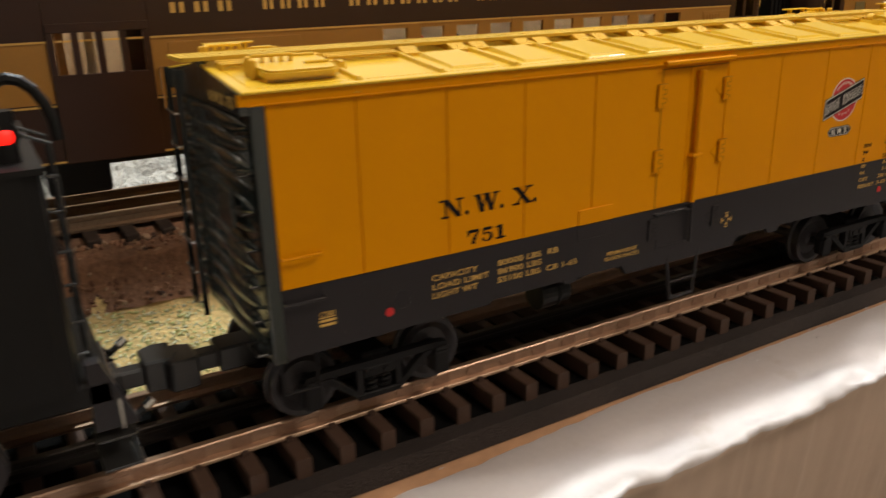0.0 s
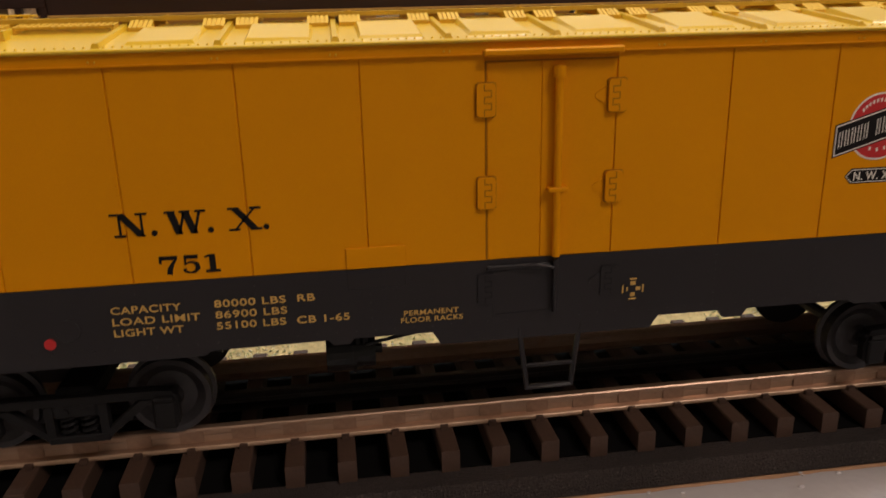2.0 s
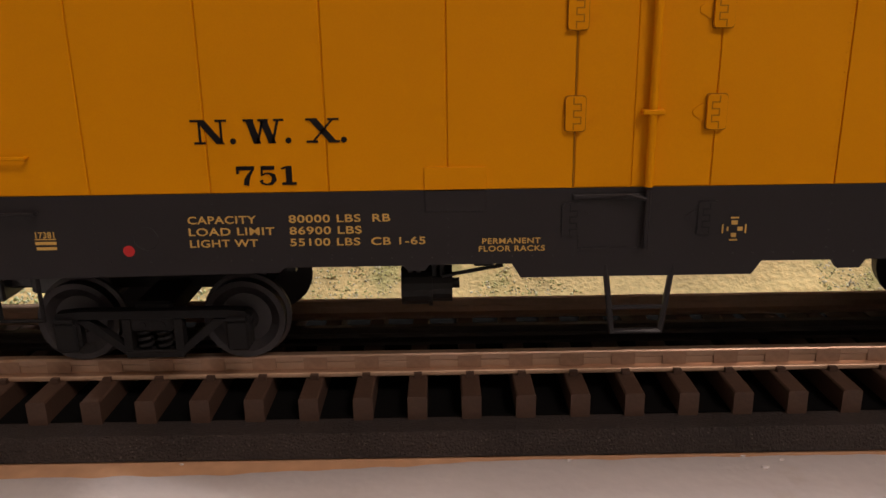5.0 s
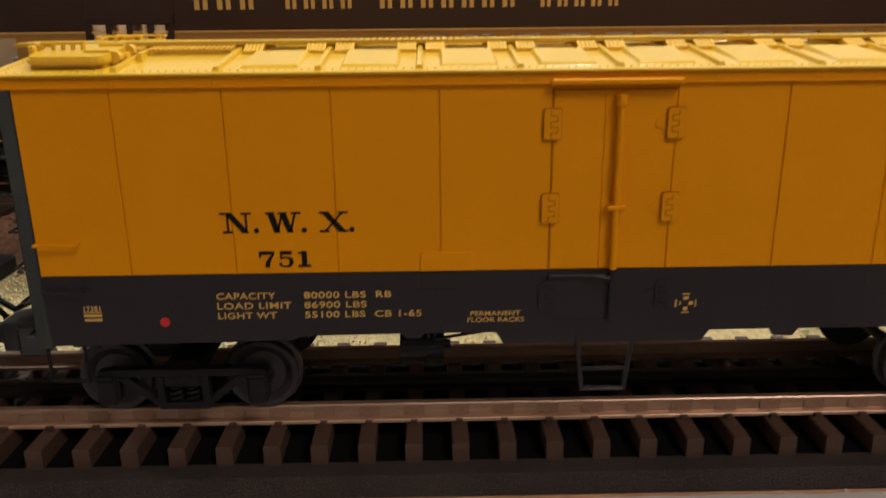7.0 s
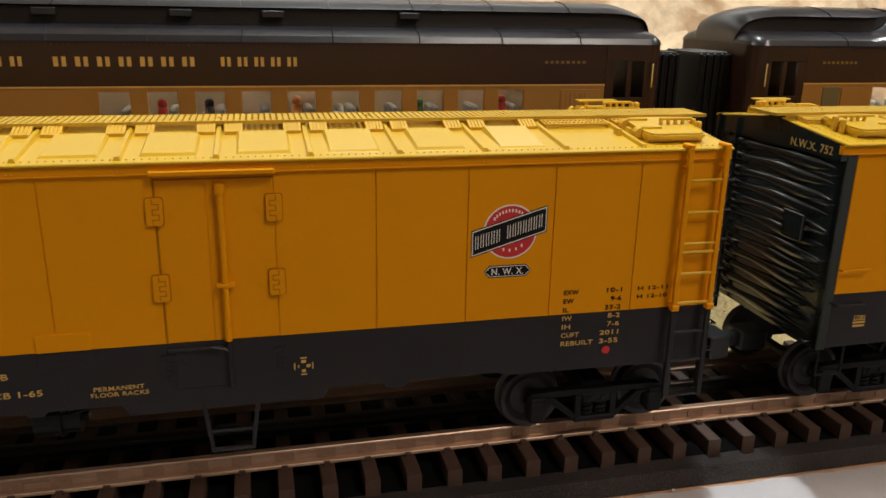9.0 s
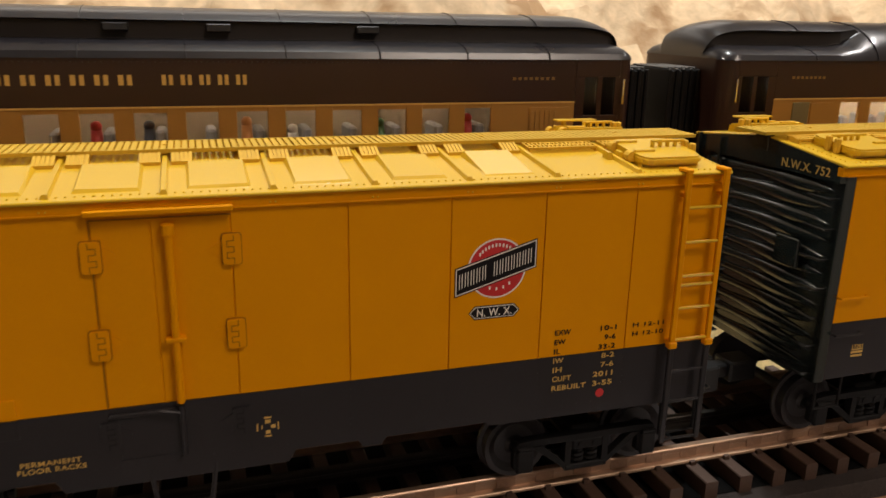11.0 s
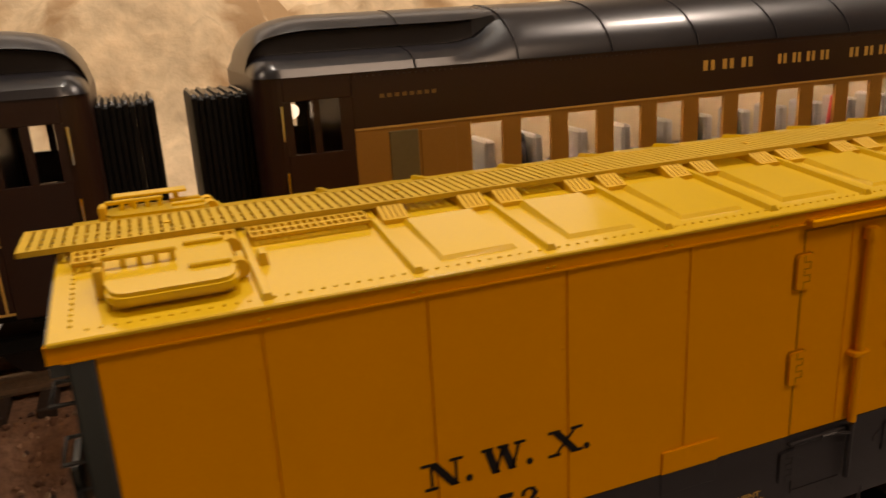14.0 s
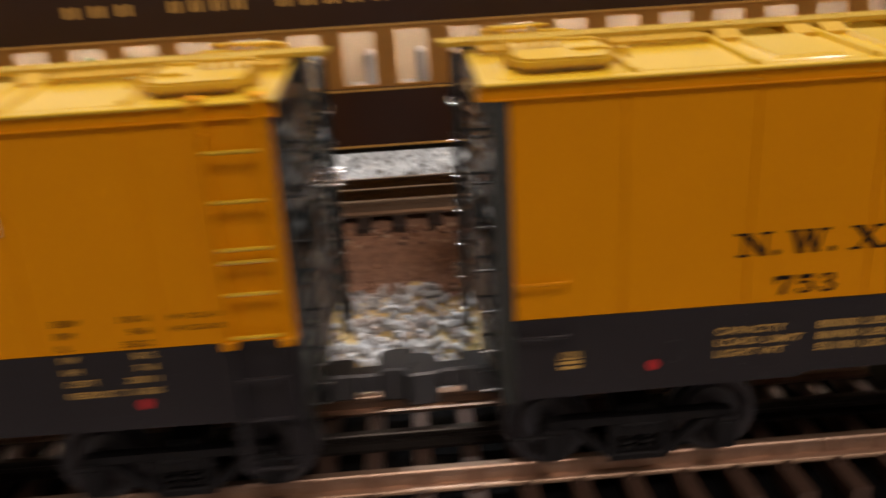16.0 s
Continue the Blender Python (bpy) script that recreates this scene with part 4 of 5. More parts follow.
X0, X1 = -0.42, 1.02
TIE_TOP, TIE_LOW = 0.0290, 0.0236
near_track = thing("model_track", "three-rail model track with brown plastic ties on black roadbed", "model track", kind="structure")
for y, mat in ((0.0145, RAIL_METAL), (0.0320, DARK_RAIL), (0.0495, RAIL_METAL)):
    bm = bmesh.new()
    rail_profile(bm, y, TIE_TOP, RAIL_TOP if mat is RAIL_METAL else RAIL_TOP - 0.0006, X0, X1)
    part("rail", bm, mat, near_track)
bm = bmesh.new()
prism(bm, [(-0.0021, TIE_LOW), (0.0021, TIE_LOW), (0.0021, TIE_TOP - 0.0003), (0.0018, TIE_TOP), (-0.0018, TIE_TOP), (-0.0021, TIE_TOP - 0.0003)], "y", 0.0010, 0.0630)
for y in (0.0145,):
    for d in (-1,):
        box(bm, -0.0009, 0.0009, y + d * 0.0036 - 0.0008, y + d * 0.0036 + 0.0008, TIE_TOP, TIE_TOP + 0.0011)
tie = finish(bm, "tie", TIE_BROWN)
# brighter, less metallic strip paints the lit edge of the near rail's foot
foot_highlight_metal = material("painted_foot_highlight", (0.50, 0.33, 0.22), 0.45, metal=0.35, vary=0.15, grain=700, bump=0.06)
bm = bmesh.new()
box(bm, X0, X1, 0.0112, 0.0118, TIE_TOP + 0.0002, TIE_TOP + 0.0012, 0.0002)
part("foot_highlight", bm, foot_highlight_metal, near_track)
bm = bmesh.new()
# thin darker plate that paints the reflection of a tie on the rail side
box(bm, -0.0027, 0.0027, 0.01318, 0.0139, TIE_TOP + 0.0012, RAIL_TOP - 0.0006)
reflection_plate = finish(bm, "tie_reflection", material("painted_tie_reflection", (0.33, 0.200, 0.135), 0.5, metal=0.5, vary=0.2, grain=900, bump=0.1))
for k in range(-28, 74):
    piece("tie_reflection", reflection_plate, near_track, (0.0638 + k * 0.01172, 0, 0))
    piece("tie", tie, near_track, (0.0638 + k * 0.01172, 0, 0))
bm = bmesh.new()
prism(bm, [(-0.0066, TABLE), (0.0706, TABLE), (0.0682, TIE_LOW), (-0.0042, TIE_LOW)], "x", X0, X1)
# near-black sheet paints in the deep shade of the gaps between ties
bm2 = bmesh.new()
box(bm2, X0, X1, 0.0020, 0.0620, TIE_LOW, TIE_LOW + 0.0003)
part("tie_gap_sheet", bm2, material("painted_gap_black", (0.004, 0.0038, 0.0038), 0.95, vary=0.2, grain=900, spec=0.05), near_track)
whole("roadbed", bm, ROADBED, "black speckled foam roadbed under the near track", "roadbed", kind="structure")

# ---- layout board, painted strip and its rough front ----
bm = bmesh.new()
box(bm, X0 - 0.4, X1 + 0.4, -0.0250, 1.20, TABLE - 0.0200, TABLE - 0.0004)
whole("layout_board", bm, WOOD, "tan plywood board that carries the layout", "board", kind="structure")


def front_edge(x):
    return -0.0398 + 0.0022 * noise.noise(Vector((x * 14, 1.3, 0))) + 0.0022 * noise.noise(Vector((x * 70, 4.1, 0))) + 0.0008 * noise.noise(Vector((x * 300, 2.7, 0)))


def back_edge(x):
    return -0.0072 - min(0.0040, max(0.0, 0.112 - x) * 0.06) + 0.0006 * noise.noise(Vector((x * 160, 8.2, 0)))


bm = bmesh.new()
rows = []
n = 1100
for i in range(n + 1):
    x = X0 - 0.3 + i * (X1 - X0 + 0.6) / n
    yb, yf = back_edge(x), front_edge(x)
    col = []
    for t in (0.0, 0.06, 0.3, 0.5, 0.6, 0.68, 0.76, 0.84, 0.92, 0.97):
        y = yb + (yf - yb) * t
        lump = 0.0075 * max(0.0, t - 0.42) * noise.noise(Vector((x * 36, y * 70, 6))) + 0.0042 * max(0.0, t - 0.45) * noise.noise(Vector((x * 95, y * 130, 6))) + 0.0026 * max(0.0, t - 0.6) * noise.noise(Vector((x * 240, y * 260, 9)))
        col.append((x, y, TABLE + (0.0004 if t else -0.0006) + lump + 0.0003 * noise.noise(Vector((x * 90, y * 90, 0)))))
    rough = 0.0012 * noise.noise(Vector((x * 120, 0.5, 3)))
    col.append((x, yf, TABLE - 0.0004 + rough * 0.4))
    col.append((x, yf - 0.0008 + rough, TABLE - 0.0018))
    for h in (0.006, 0.012, 0.03, 0.07, 0.14):
        col.append((x, yf + 0.0008 + h * 0.10 + 0.002 * noise.noise(Vector((x * 18, h * 30, 7))), TABLE - h))
    rows.append([bm.verts.new(c) for c in col])
for a, b in zip(rows, rows[1:]):
    for j in range(len(a) - 1):
        f = bm.faces.new((a[j], a[j + 1], b[j + 1], b[j]))
        f.material_index = int(j > 10)
strip = whole("painted_plaster_edge", bm, WHITE, "white painted plaster strip with a rough front edge", "plaster edge", kind="structure", smooth=True)
strip.data.materials.append(FASCIA_TAN)
rng = random.Random(4)
bm = bmesh.new()
for k in range(60):
    x = rng.uniform(-0.1, 0.9)
    y = rng.choice((rng.uniform(-0.0095, -0.0072), rng.uniform(-0.030, -0.008)))
    bmesh.ops.create_icosphere(bm, subdivisions=1, radius=rng.uniform(0.0002, 0.0006), matrix=Matrix.Translation((x, y, TABLE + 0.0005)) @ Matrix.Diagonal((1.6, 1, 0.7, 1)))
whole("plaster_crumbs", bm, WHITE, "small white plaster crumbs on the painted strip", "crumbs", kind="stuff")


# ---- ground behind the near track ----
def ground_height(x, y):
    pts = ((0.060, 0.0195), (0.070, 0.0215), (0.078, 0.0270), (0.098, 0.0450), (0.112, 0.0490), (0.20, 0.050), (0.225, 0.052), (0.27, 0.066), (0.36, 0.085), (0.52, 0.19), (0.75, 0.36), (1.2, 0.46))
    for (ya, za), (yb, zb) in zip(pts, pts[1:]):
        if y <= yb:
            z = za + (zb - za) * max(0, (y - ya) / (yb - ya))
            break
    else:
        z = pts[-1][1]
    k = min(1, max(0, (y - 0.22) / 0.2))
    z += k * (0.05 * noise.noise(Vector((x * 5, y * 5, 0))) + 0.030 * noise.noise(Vector((x * 13, y * 13, 5))) + 0.034 * abs(noise.noise(Vector((x * 34, y * 34, 9)))) + 0.006 * noise.noise(Vector((x * 80, y * 80, 4))))
    z += 0.0016 * noise.noise(Vector((x * 60, y * 60, 2))) + 0.0008 * noise.noise(Vector((x * 190, y * 190, 2)))
    return z


bm = bmesh.new()
ys = [0.060 + 0.0028 * i for i in range(60)]
xs = [X0 + (X1 - X0) * i / 380 for i in range(381)]
grid = [[bm.verts.new((x, y, ground_height(x, y))) for x in xs] for y in ys]
for a, b in zip(grid, grid[1:]):
    for i in range(len(xs) - 1):
        bm.faces.new((a[i], a[i + 1], b[i + 1], b[i]))
whole("sandy_ground", bm, SAND, "sandy yellow ground cover between the two tracks", "ground", kind="structure", smooth=True)
bm = bmesh.new()
ys = [0.2252 + 0.012 * i for i in range(82)]
xs = [-0.8 + 0.012 * i for i in range(210)]
grid = [[bm.verts.new((x, y, ground_height(x, y))) for x in xs] for y in ys]
for a, b in zip(grid, grid[1:]):
    for i in range(len(xs) - 1):
        bm.faces.new((a[i], a[i + 1], b[i + 1], b[i]))
whole("rocky_hillside", bm, ROCK, "pale tan plaster rock hillside behind the coaches", "hillside", kind="structure", smooth=True)

def mixed(name, colours, rough=0.9):
    """A material that gives every loose lump a colour of its own."""
    mat = material(name, colours[0], rough, vary=0.3, grain=900, bump=0.3)
    nd, ln = mat.node_tree.nodes, mat.node_tree.links
    geo, ramp = nd.new("ShaderNodeNewGeometry"), nd.new("ShaderNodeValToRGB")
    ramp.color_ramp.interpolation = "CONSTANT"
    while len(ramp.color_ramp.elements) < len(colours):
        ramp.color_ramp.elements.new(0.5)
    for k, col in enumerate(colours):
        ramp.color_ramp.elements[k].position, ramp.color_ramp.elements[k].color = k / len(colours), (*col, 1)
    ln.new(geo.outputs["Random Per Island"], ramp.inputs[0])
    ln.new(ramp.outputs[0], nd["Principled BSDF"].inputs["Base Color"])
    return mat


lump = bmesh.new()
bmesh.ops.create_icosphere(lump, subdivisions=1, radius=1.0)
LUMP_V = [v.co.copy() for v in lump.verts]
LUMP_F = [[v.index for v in f.verts] for f in lump.faces]
lump.free()


def lumps(name, places, mat, label, category, seed, flat=0.7):
    """Loose lumps; places: x, y, z, radius."""
    rng = random.Random(seed)
    verts, faces = [], []
    for x, y, z, r in places:
        base = len(verts)
        m = Matrix.Translation((x, y, z)) @ Euler((rng.uniform(0, 6), rng.uniform(0, 6), 0)).to_matrix().to_4x4() @ Matrix.Diagonal((r, r * rng.uniform(0.6, 1.2), r * flat, 1))
        verts += [m @ (v * rng.uniform(0.7, 1.25)) for v in LUMP_V]
        faces += [[base + i for i in f] for f in LUMP_F]
    me = bpy.data.meshes.new(name)
    me.from_pydata(verts, [], faces)
    me.materials.append(mat)
    tagged(new(name, me), label=label, category=category, kind="stuff")


# turf of ground foam on the bank, and pale rubble
rng = random.Random(11)
spots, near_spots = [], []
while len(spots) < 15000:
    x, y = rng.uniform(-0.25, 0.90), rng.uniform(0.066, 0.099)
    if noise.noise(Vector((x * 24, y * 34, 3))) > (-0.22 if x < 0.03 else 0.9 if 0.255 < x < 0.33 else 0.02):
        (near_spots if x < 0.03 else spots).append((x, y, ground_height(x, y) + rng.uniform(-0.0002, 0.0001), rng.uniform(0.0002, 0.0006) * (1.3 if x < 0.03 else 1)))
lumps("turf", spots, mixed("ground_foam", ((0.58, 0.52, 0.24), (0.64, 0.57, 0.31), (0.50, 0.49, 0.20), (0.66, 0.58, 0.38), (0.56, 0.52, 0.24), (0.70, 0.62, 0.46))), "dry pale green ground foam turf on the bank", "turf", 12, 0.6)
lumps("turf", near_spots, mixed("green_ground_foam", ((0.56, 0.58, 0.28), (0.62, 0.63, 0.38), (0.52, 0.55, 0.24), (0.66, 0.66, 0.46), (0.58, 0.60, 0.30), (0.68, 0.67, 0.50))), "fresher pale green ground foam turf behind the tender", "turf", 13, 0.6)
rng = random.Random(8)
spots = []
for k in range(700):
    x, y = rng.gauss(0.586, 0.015), rng.uniform(0.068, 0.096)
    r = rng.uniform(0.0005, 0.0022)
    spots.append((x, y, ground_height(x, y) + r * rng.uniform(0.1, 1.1), r))
lumps("pale_rubble", spots, mixed("pale_grey_stone", ((0.46, 0.46, 0.44), (0.34, 0.33, 0.31), (0.56, 0.56, 0.54), (0.40, 0.33, 0.28), (0.50, 0.51, 0.51)), 0.7), "pale grey rock rubble on the bank", "rubble", 9)


# low bank of pale broken rock behind the far track
STONE = material("pale_grey_broken_rock", (0.50, 0.485, 0.45), 0.85, vary=0.40, grain=420, bump=0.9, stain=((0.20, 0.18, 0.15), 150, 0.56), blotch=110, bump_scale=0.002)
bm = bmesh.new()
rows = []
for i in range(641):
    x = -0.30 + i * 0.0020
    row = []
    for j in range(25):
        y = 0.184 + j * 0.0024
        p = Vector((x, y, 0.0))
        h = 0.0065 * abs(noise.noise(p * 90)) + 0.0045 * abs(noise.noise(p * 210 + Vector((3, 1, 0)))) + 0.006 * noise.noise(p * 30)
        row.append(bm.verts.new((x, y + 0.0012 * noise.noise(p * 260), 0.0490 + 0.0011 * j + h * min(1, j / 3))))
    rows.append(row)
for a, b in zip(rows, rows[1:]):
    for j in range(24):
        bm.faces.new((a[j], a[j + 1], b[j + 1], b[j]))
whole("rock_bank", bm, STONE, "low bank of pale grey broken rock behind the far track", "rock bank", kind="structure")

# ---- far track on ballast ----
FAR_Y, FAR_TOP = 0.1460, 0.0652
bm = bmesh.new()
rows = []
for i in range(421):
    x = X0 + (X1 - X0) * i / 420
    row = []
    for y, z in ((0.094, 0.0415), (0.101, 0.0485), (0.107, 0.0545), (0.1125, 0.0575), (0.125, 0.0578), (0.146, 0.0578), (0.167, 0.0578), (0.180, 0.0570), (0.190, 0.0500), (0.198, 0.0470)):
        row.append(bm.verts.new((x, y + 0.0014 * noise.noise(Vector((x * 120, y * 120, 1))), z + 0.0011 * noise.noise(Vector((x * 240, y * 240, 0))))))
    rows.append(row)
for a, b in zip(rows, rows[1:]):
    for j in range(len(a) - 1):
        bm.faces.new((a[j], a[j + 1], b[j + 1], b[j]))
whole("ballast_bed", bm, BALLAST, "brown stone ballast bank under the far track", "ballast", kind="structure")
rng = random.Random(21)
spots = []
for k in range(7000):
    x, t = rng.uniform(-0.22, 0.86), rng.random()
    spots.append((x, 0.0945 + 0.023 * t, 0.0422 + 0.0158 * min(1, t * 1.25), rng.uniform(0.0004, 0.0015)))
lumps("ballast_stone", spots, mixed("mixed_brown_stone", ((0.29, 0.155, 0.09), (0.17, 0.085, 0.052), (0.36, 0.205, 0.13), (0.24, 0.125, 0.077), (0.08, 0.045, 0.034), (0.42, 0.29, 0.20))), "loose red-brown ballast stones along the bank", "ballast", 22)

RUSTY_RAIL = material("rusty_brown_rail", (0.30, 0.22, 0.155), 0.36, metal=0.8, vary=0.25, grain=800, bump=0.1)
DARK_TIE = material("dark_stained_tie", (0.030, 0.018, 0.013), 0.7, vary=0.3, grain=900, bump=0.3)
far_track = thing("rear_track", "weathered model track on brown ballast under the coaches", "model track", kind="structure")
for y in (FAR_Y - 0.0165, FAR_Y, FAR_Y + 0.0165):
    bm = bmesh.new()
    rail_profile(bm, y, 0.0602, FAR_TOP, X0, X1)
    part("rail", bm, RUSTY_RAIL, far_track)
bm = bmesh.new()
box(bm, -0.0024, 0.0024, 0.1140, 0.1780, 0.0560, 0.0602, 0.0004)
tie = finish(bm, "tie", DARK_TIE)
for k in range(-26, 68):
    piece("tie", tie, far_track, (0.2707 + k * 0.0122 - 0.0122 * 20, 0, 0))

# ---- passenger coaches ----
SIDE, BELT, SILL, FLOOR, TOPZ = 0.1140, 0.1245, 0.1060, 0.0868, 0.1405
CW = 0.0640


RUBBER = material("black_rubber_bellows", (0.005, 0.0048, 0.005), 0.6, vary=0.3, grain=900, bump=0.3, spec=0.2)


def coach_roof(coach, xa, xb, arch_from=None, arch_to=None):
    """Deck roof, clerestory and rounded ends, lofted along the car."""
    lower = [(0.0, 0.0), (0.0012, 0.0022), (0.0045, 0.0040), (0.0095, 0.0050), (0.0145, 0.0056)]
    upper = [(0.0147, 0.0060), (0.0150, 0.0112), (0.0136, 0.0118), (0.0165, 0.0135), (0.0215, 0.0150), (0.0270, 0.0158), (0.0320, 0.0160)]
    arch = [(0.0, 0.0), (0.0010, 0.0028), (0.0035, 0.0062), (0.0075, 0.0095), (0.0105, 0.0114), (0.0115, 0.0119), (0.0125, 0.0124), (0.0136, 0.0129), (0.0170, 0.0141), (0.0215, 0.0151), (0.0270, 0.0158), (0.0320, 0.0160)]
    end, n = 0.021, 22
    xs = [xa + end * (1 - math.cos(i * math.pi / 2 / n)) for i in range(n + 1)]
    xs += [xa + end + (xb - xa - 2 * end) * i / 60 for i in range(1, 60)]
    xs += [xb - end * (1 - math.cos(i * math.pi / 2 / n)) for i in range(n, -1, -1)]
    bm = bmesh.new()
    rows = []
    for x in xs:
        d = min(x - xa, xb - x)
        s = math.sqrt(max(0.0, 1 - ((end - d) / end) ** 2)) if d < end else 1.0
        s2 = math.sqrt(max(0.0, 1 - ((0.006 - d) / 0.006) ** 2)) if d < 0.006 else 1.0
        half = lower + upper
        if arch_from is not None:
            k = min(1.0, max(0.0, (x - arch_from) / 0.012, )) * min(1.0, max(0.0, (arch_to - x) / 0.012))
            k = k * k * (3 - 2 * k)
            half = [((1 - k) * a[0] + k * b[0], (1 - k) * a[1] + k * b[1]) for a, b in zip(half, arch)]
        row = []
        pts = [(y, z) for y, z in half] + [(CW - y, z) for y, z in half[-2::-1]]
        for y, z in pts:
            zz = min(z, 0.0058) * s2 + max(0.0, z - 0.0058) * s
            yy = -0.0006 + y * (CW + 0.0012) / CW
            inset = 0.007 * (1 - math.sqrt(max(0.0, 1 - ((0.007 - d) / 0.007) ** 2))) if d < 0.007 else 0.0
            yy = CW / 2 + (yy - CW / 2) * (CW / 2 - inset * 0.9) / (CW / 2)
            row.append(bm.verts.new((x, SIDE + yy, TOPZ + zz)))
        rows.append(row)
    for a, b in zip(rows, rows[1:]):
        wall = arch_from is None or (a[0].co.x + b[0].co.x) / 2 < arch_from + 0.004
        for j in range(len(a) - 1):
            f = bm.faces.new((a[j], a[j + 1], b[j + 1], b[j]))
            f.material_index = 1 if wall and j in (4, 5, 6, 15, 16, 17) else 0
    bm.faces.new(rows[0])
    bm.faces.new(rows[-1][::-1])
    roof = part("roof", bm, COACH_ROOF, coach, "glossy black clerestory roof")
    me = roof.data
    me.materials.append(CLERESTORY)
    for p in me.polygons:
        p.use_smooth = len(p.vertices) == 4
    me.set_sharp_from_angle(angle=math.radians(32))
    # raised roof seams
    x = xa + 0.045
    while x < xb - 0.03:
        for prof, on in ((lower, True), (upper[2:], True)):
            if arch_from is not None and arch_from < x < arch_to:
                prof = arch if prof is lower else []
            if prof:
                bm = bmesh.new()
                wire(bm, [(x, SIDE - 0.0008 + y, TOPZ + z) for y, z in prof], 0.00028, 5)
                part("roof_seam", bm, COACH_ROOF, roof)
        x += 0.0325
    return roof


def coach(xa, xb, windows, plain, arch=None, doors=(), label="", lamp=None, boxes=(0.120, 0.190, 0.300), text_shift=0.0):
    """A lit passenger coach between xa and xb; windows: centres; plain: tan panels without a window."""
    c = thing("passenger_coach", label, "model coach", group="passenger coaches behind the boxcars")
    for side in (0, 1):
        ya, yb = (SIDE, SIDE + 0.0014) if side == 0 else (SIDE + CW - 0.0014, SIDE + CW)
        ends = [xa + 0.026] + [e for d in doors for e in d] + [xb - 0.026]
        for a, b in zip(ends[::2], ends[1::2]):
            bm = bmesh.new()
            box(bm, a, b, ya, yb, BELT, TOPZ + 0.0003, 0.0002)
            part("letter_board", bm, COACH_DARK, c)
            bm = bmesh.new()
            box(bm, a, b, ya, yb, FLOOR, SILL, 0.0002)
            part("lower_side", bm, COACH_DARK, c)
        for a, b in doors:
            bm = bmesh.new()
            box(bm, a, b, ya, yb, 0.1290, TOPZ + 0.0003)
            part("letter_board", bm, COACH_DARK, c)
        # window band: piers between the openings
        lo, hi = xa + 0.026, xb - 0.026
        cuts = sorted([(w - 0.0052, w + 0.0052) for w in windows])
        spans, at = [], lo
        for a, b in cuts:
            spans.append((at, a))
            at = b
        spans.append((at, hi))
        for a, b in spans:
            for da, db in doors:
                if a < da and b > db:
                    spans.remove((a, b))
                    spans += [(a, da), (db, b)]
                    break
        for a, b in spans:
            bm = bmesh.new()
            box(bm, a, b, ya, yb, SILL, BELT, 0.0001)
            part("pier", bm, COACH_TAN, c)
        for a, b in cuts:
            bm = bmesh.new()
            box(bm, a, b, ya, yb, 0.1230, BELT)
            part("window_head", bm, COACH_TAN, c)
            bm = bmesh.new()
            box(bm, a - 0.0003, b + 0.0003, ya - 0.0004, yb, SILL, SILL + 0.0008)
            part("window_sill", bm, COACH_TAN, c)
        if side == 0:
            for z in (BELT - 0.0001, FLOOR + 0.0004, SILL - 0.0010):
                bm = bmesh.new()
                box(bm, xa + 0.026, xb - 0.026, ya - 0.00035, ya + 0.0002, z, z + 0.0006)
                part("gold_line", bm, GOLD, c)
            for x in (xa + 0.0275, xb - 0.0281):
                bm = bmesh.new()
                box(bm, x, x + 0.0006, ya - 0.00034, ya + 0.0002, FLOOR + 0.0010, SILL - 0.0010)
                part("gold_line", bm, GOLD, c)
            for a, b in plain:
                bm = bmesh.new()
                box(bm, a, b, ya - 0.0003, ya + 0.0002, SILL + 0.0020, BELT - 0.0016, 0.0001)
                part("tan_panel", bm, COACH_TAN, c)
        # vestibules at both ends
        for va, vb in ((xa + 0.007, xa + 0.026), (xb - 0.026, xb - 0.007)):
            pa, pb = (va + 0.0020, va + 0.0152) if va < xa + 0.01 else (vb - 0.0152, vb - 0.0020)
            mid = (pa + pb) / 2
            bm = bmesh.new()
            box(bm, va, vb, ya - 0.0001, yb, FLOOR - 0.0010, 0.1195, 0.0002)
            v = part("vestibule", bm, COACH_DARK, c)
            bm = bmesh.new()
            box(bm, va, vb, ya - 0.0001, yb, 0.1340, TOPZ + 0.0003, 0.0002)
            part("vestibule_head", bm, COACH_DARK, v)
            for a, b in ((va, pa), (mid - 0.0010, mid + 0.0010), (pb, vb)):
                bm = bmesh.new()
                box(bm, a, b, ya - 0.0001, yb, 0.1195, 0.1340)
                part("window_post", bm, COACH_DARK, v)
            if side == 0:
                for a, b in ((pa, mid - 0.0010), (mid + 0.0010, pb)):
                    bm = bmesh.new()
                    box(bm, a + 0.0003, b - 0.0003, ya + 0.0006, ya + 0.0009, 0.1198, 0.1338)
                    part("pane", bm, GLASS, v).visible_shadow = False
                bm = bmesh.new()
                hx = va - 0.0010 if va < xa + 0.01 else vb + 0.0010
                wire(bm, [(hx, ya, 0.1330), (hx, ya - 0.0014, 0.1330), (hx, ya - 0.0014, 0.1240), (hx, ya, 0.1240)], 0.0003)
                part("hand_rail", bm, CHROME, v)
                bm = bmesh.new()
                wire(bm, [(hx, ya, 0.1150), (hx, ya - 0.0014, 0.1150), (hx, ya - 0.0014, 0.1040), (hx, ya, 0.1040)], 0.0003)
                part("hand_rail", bm, CHROME, v)
                for k in range(3):
                    bm = bmesh.new()
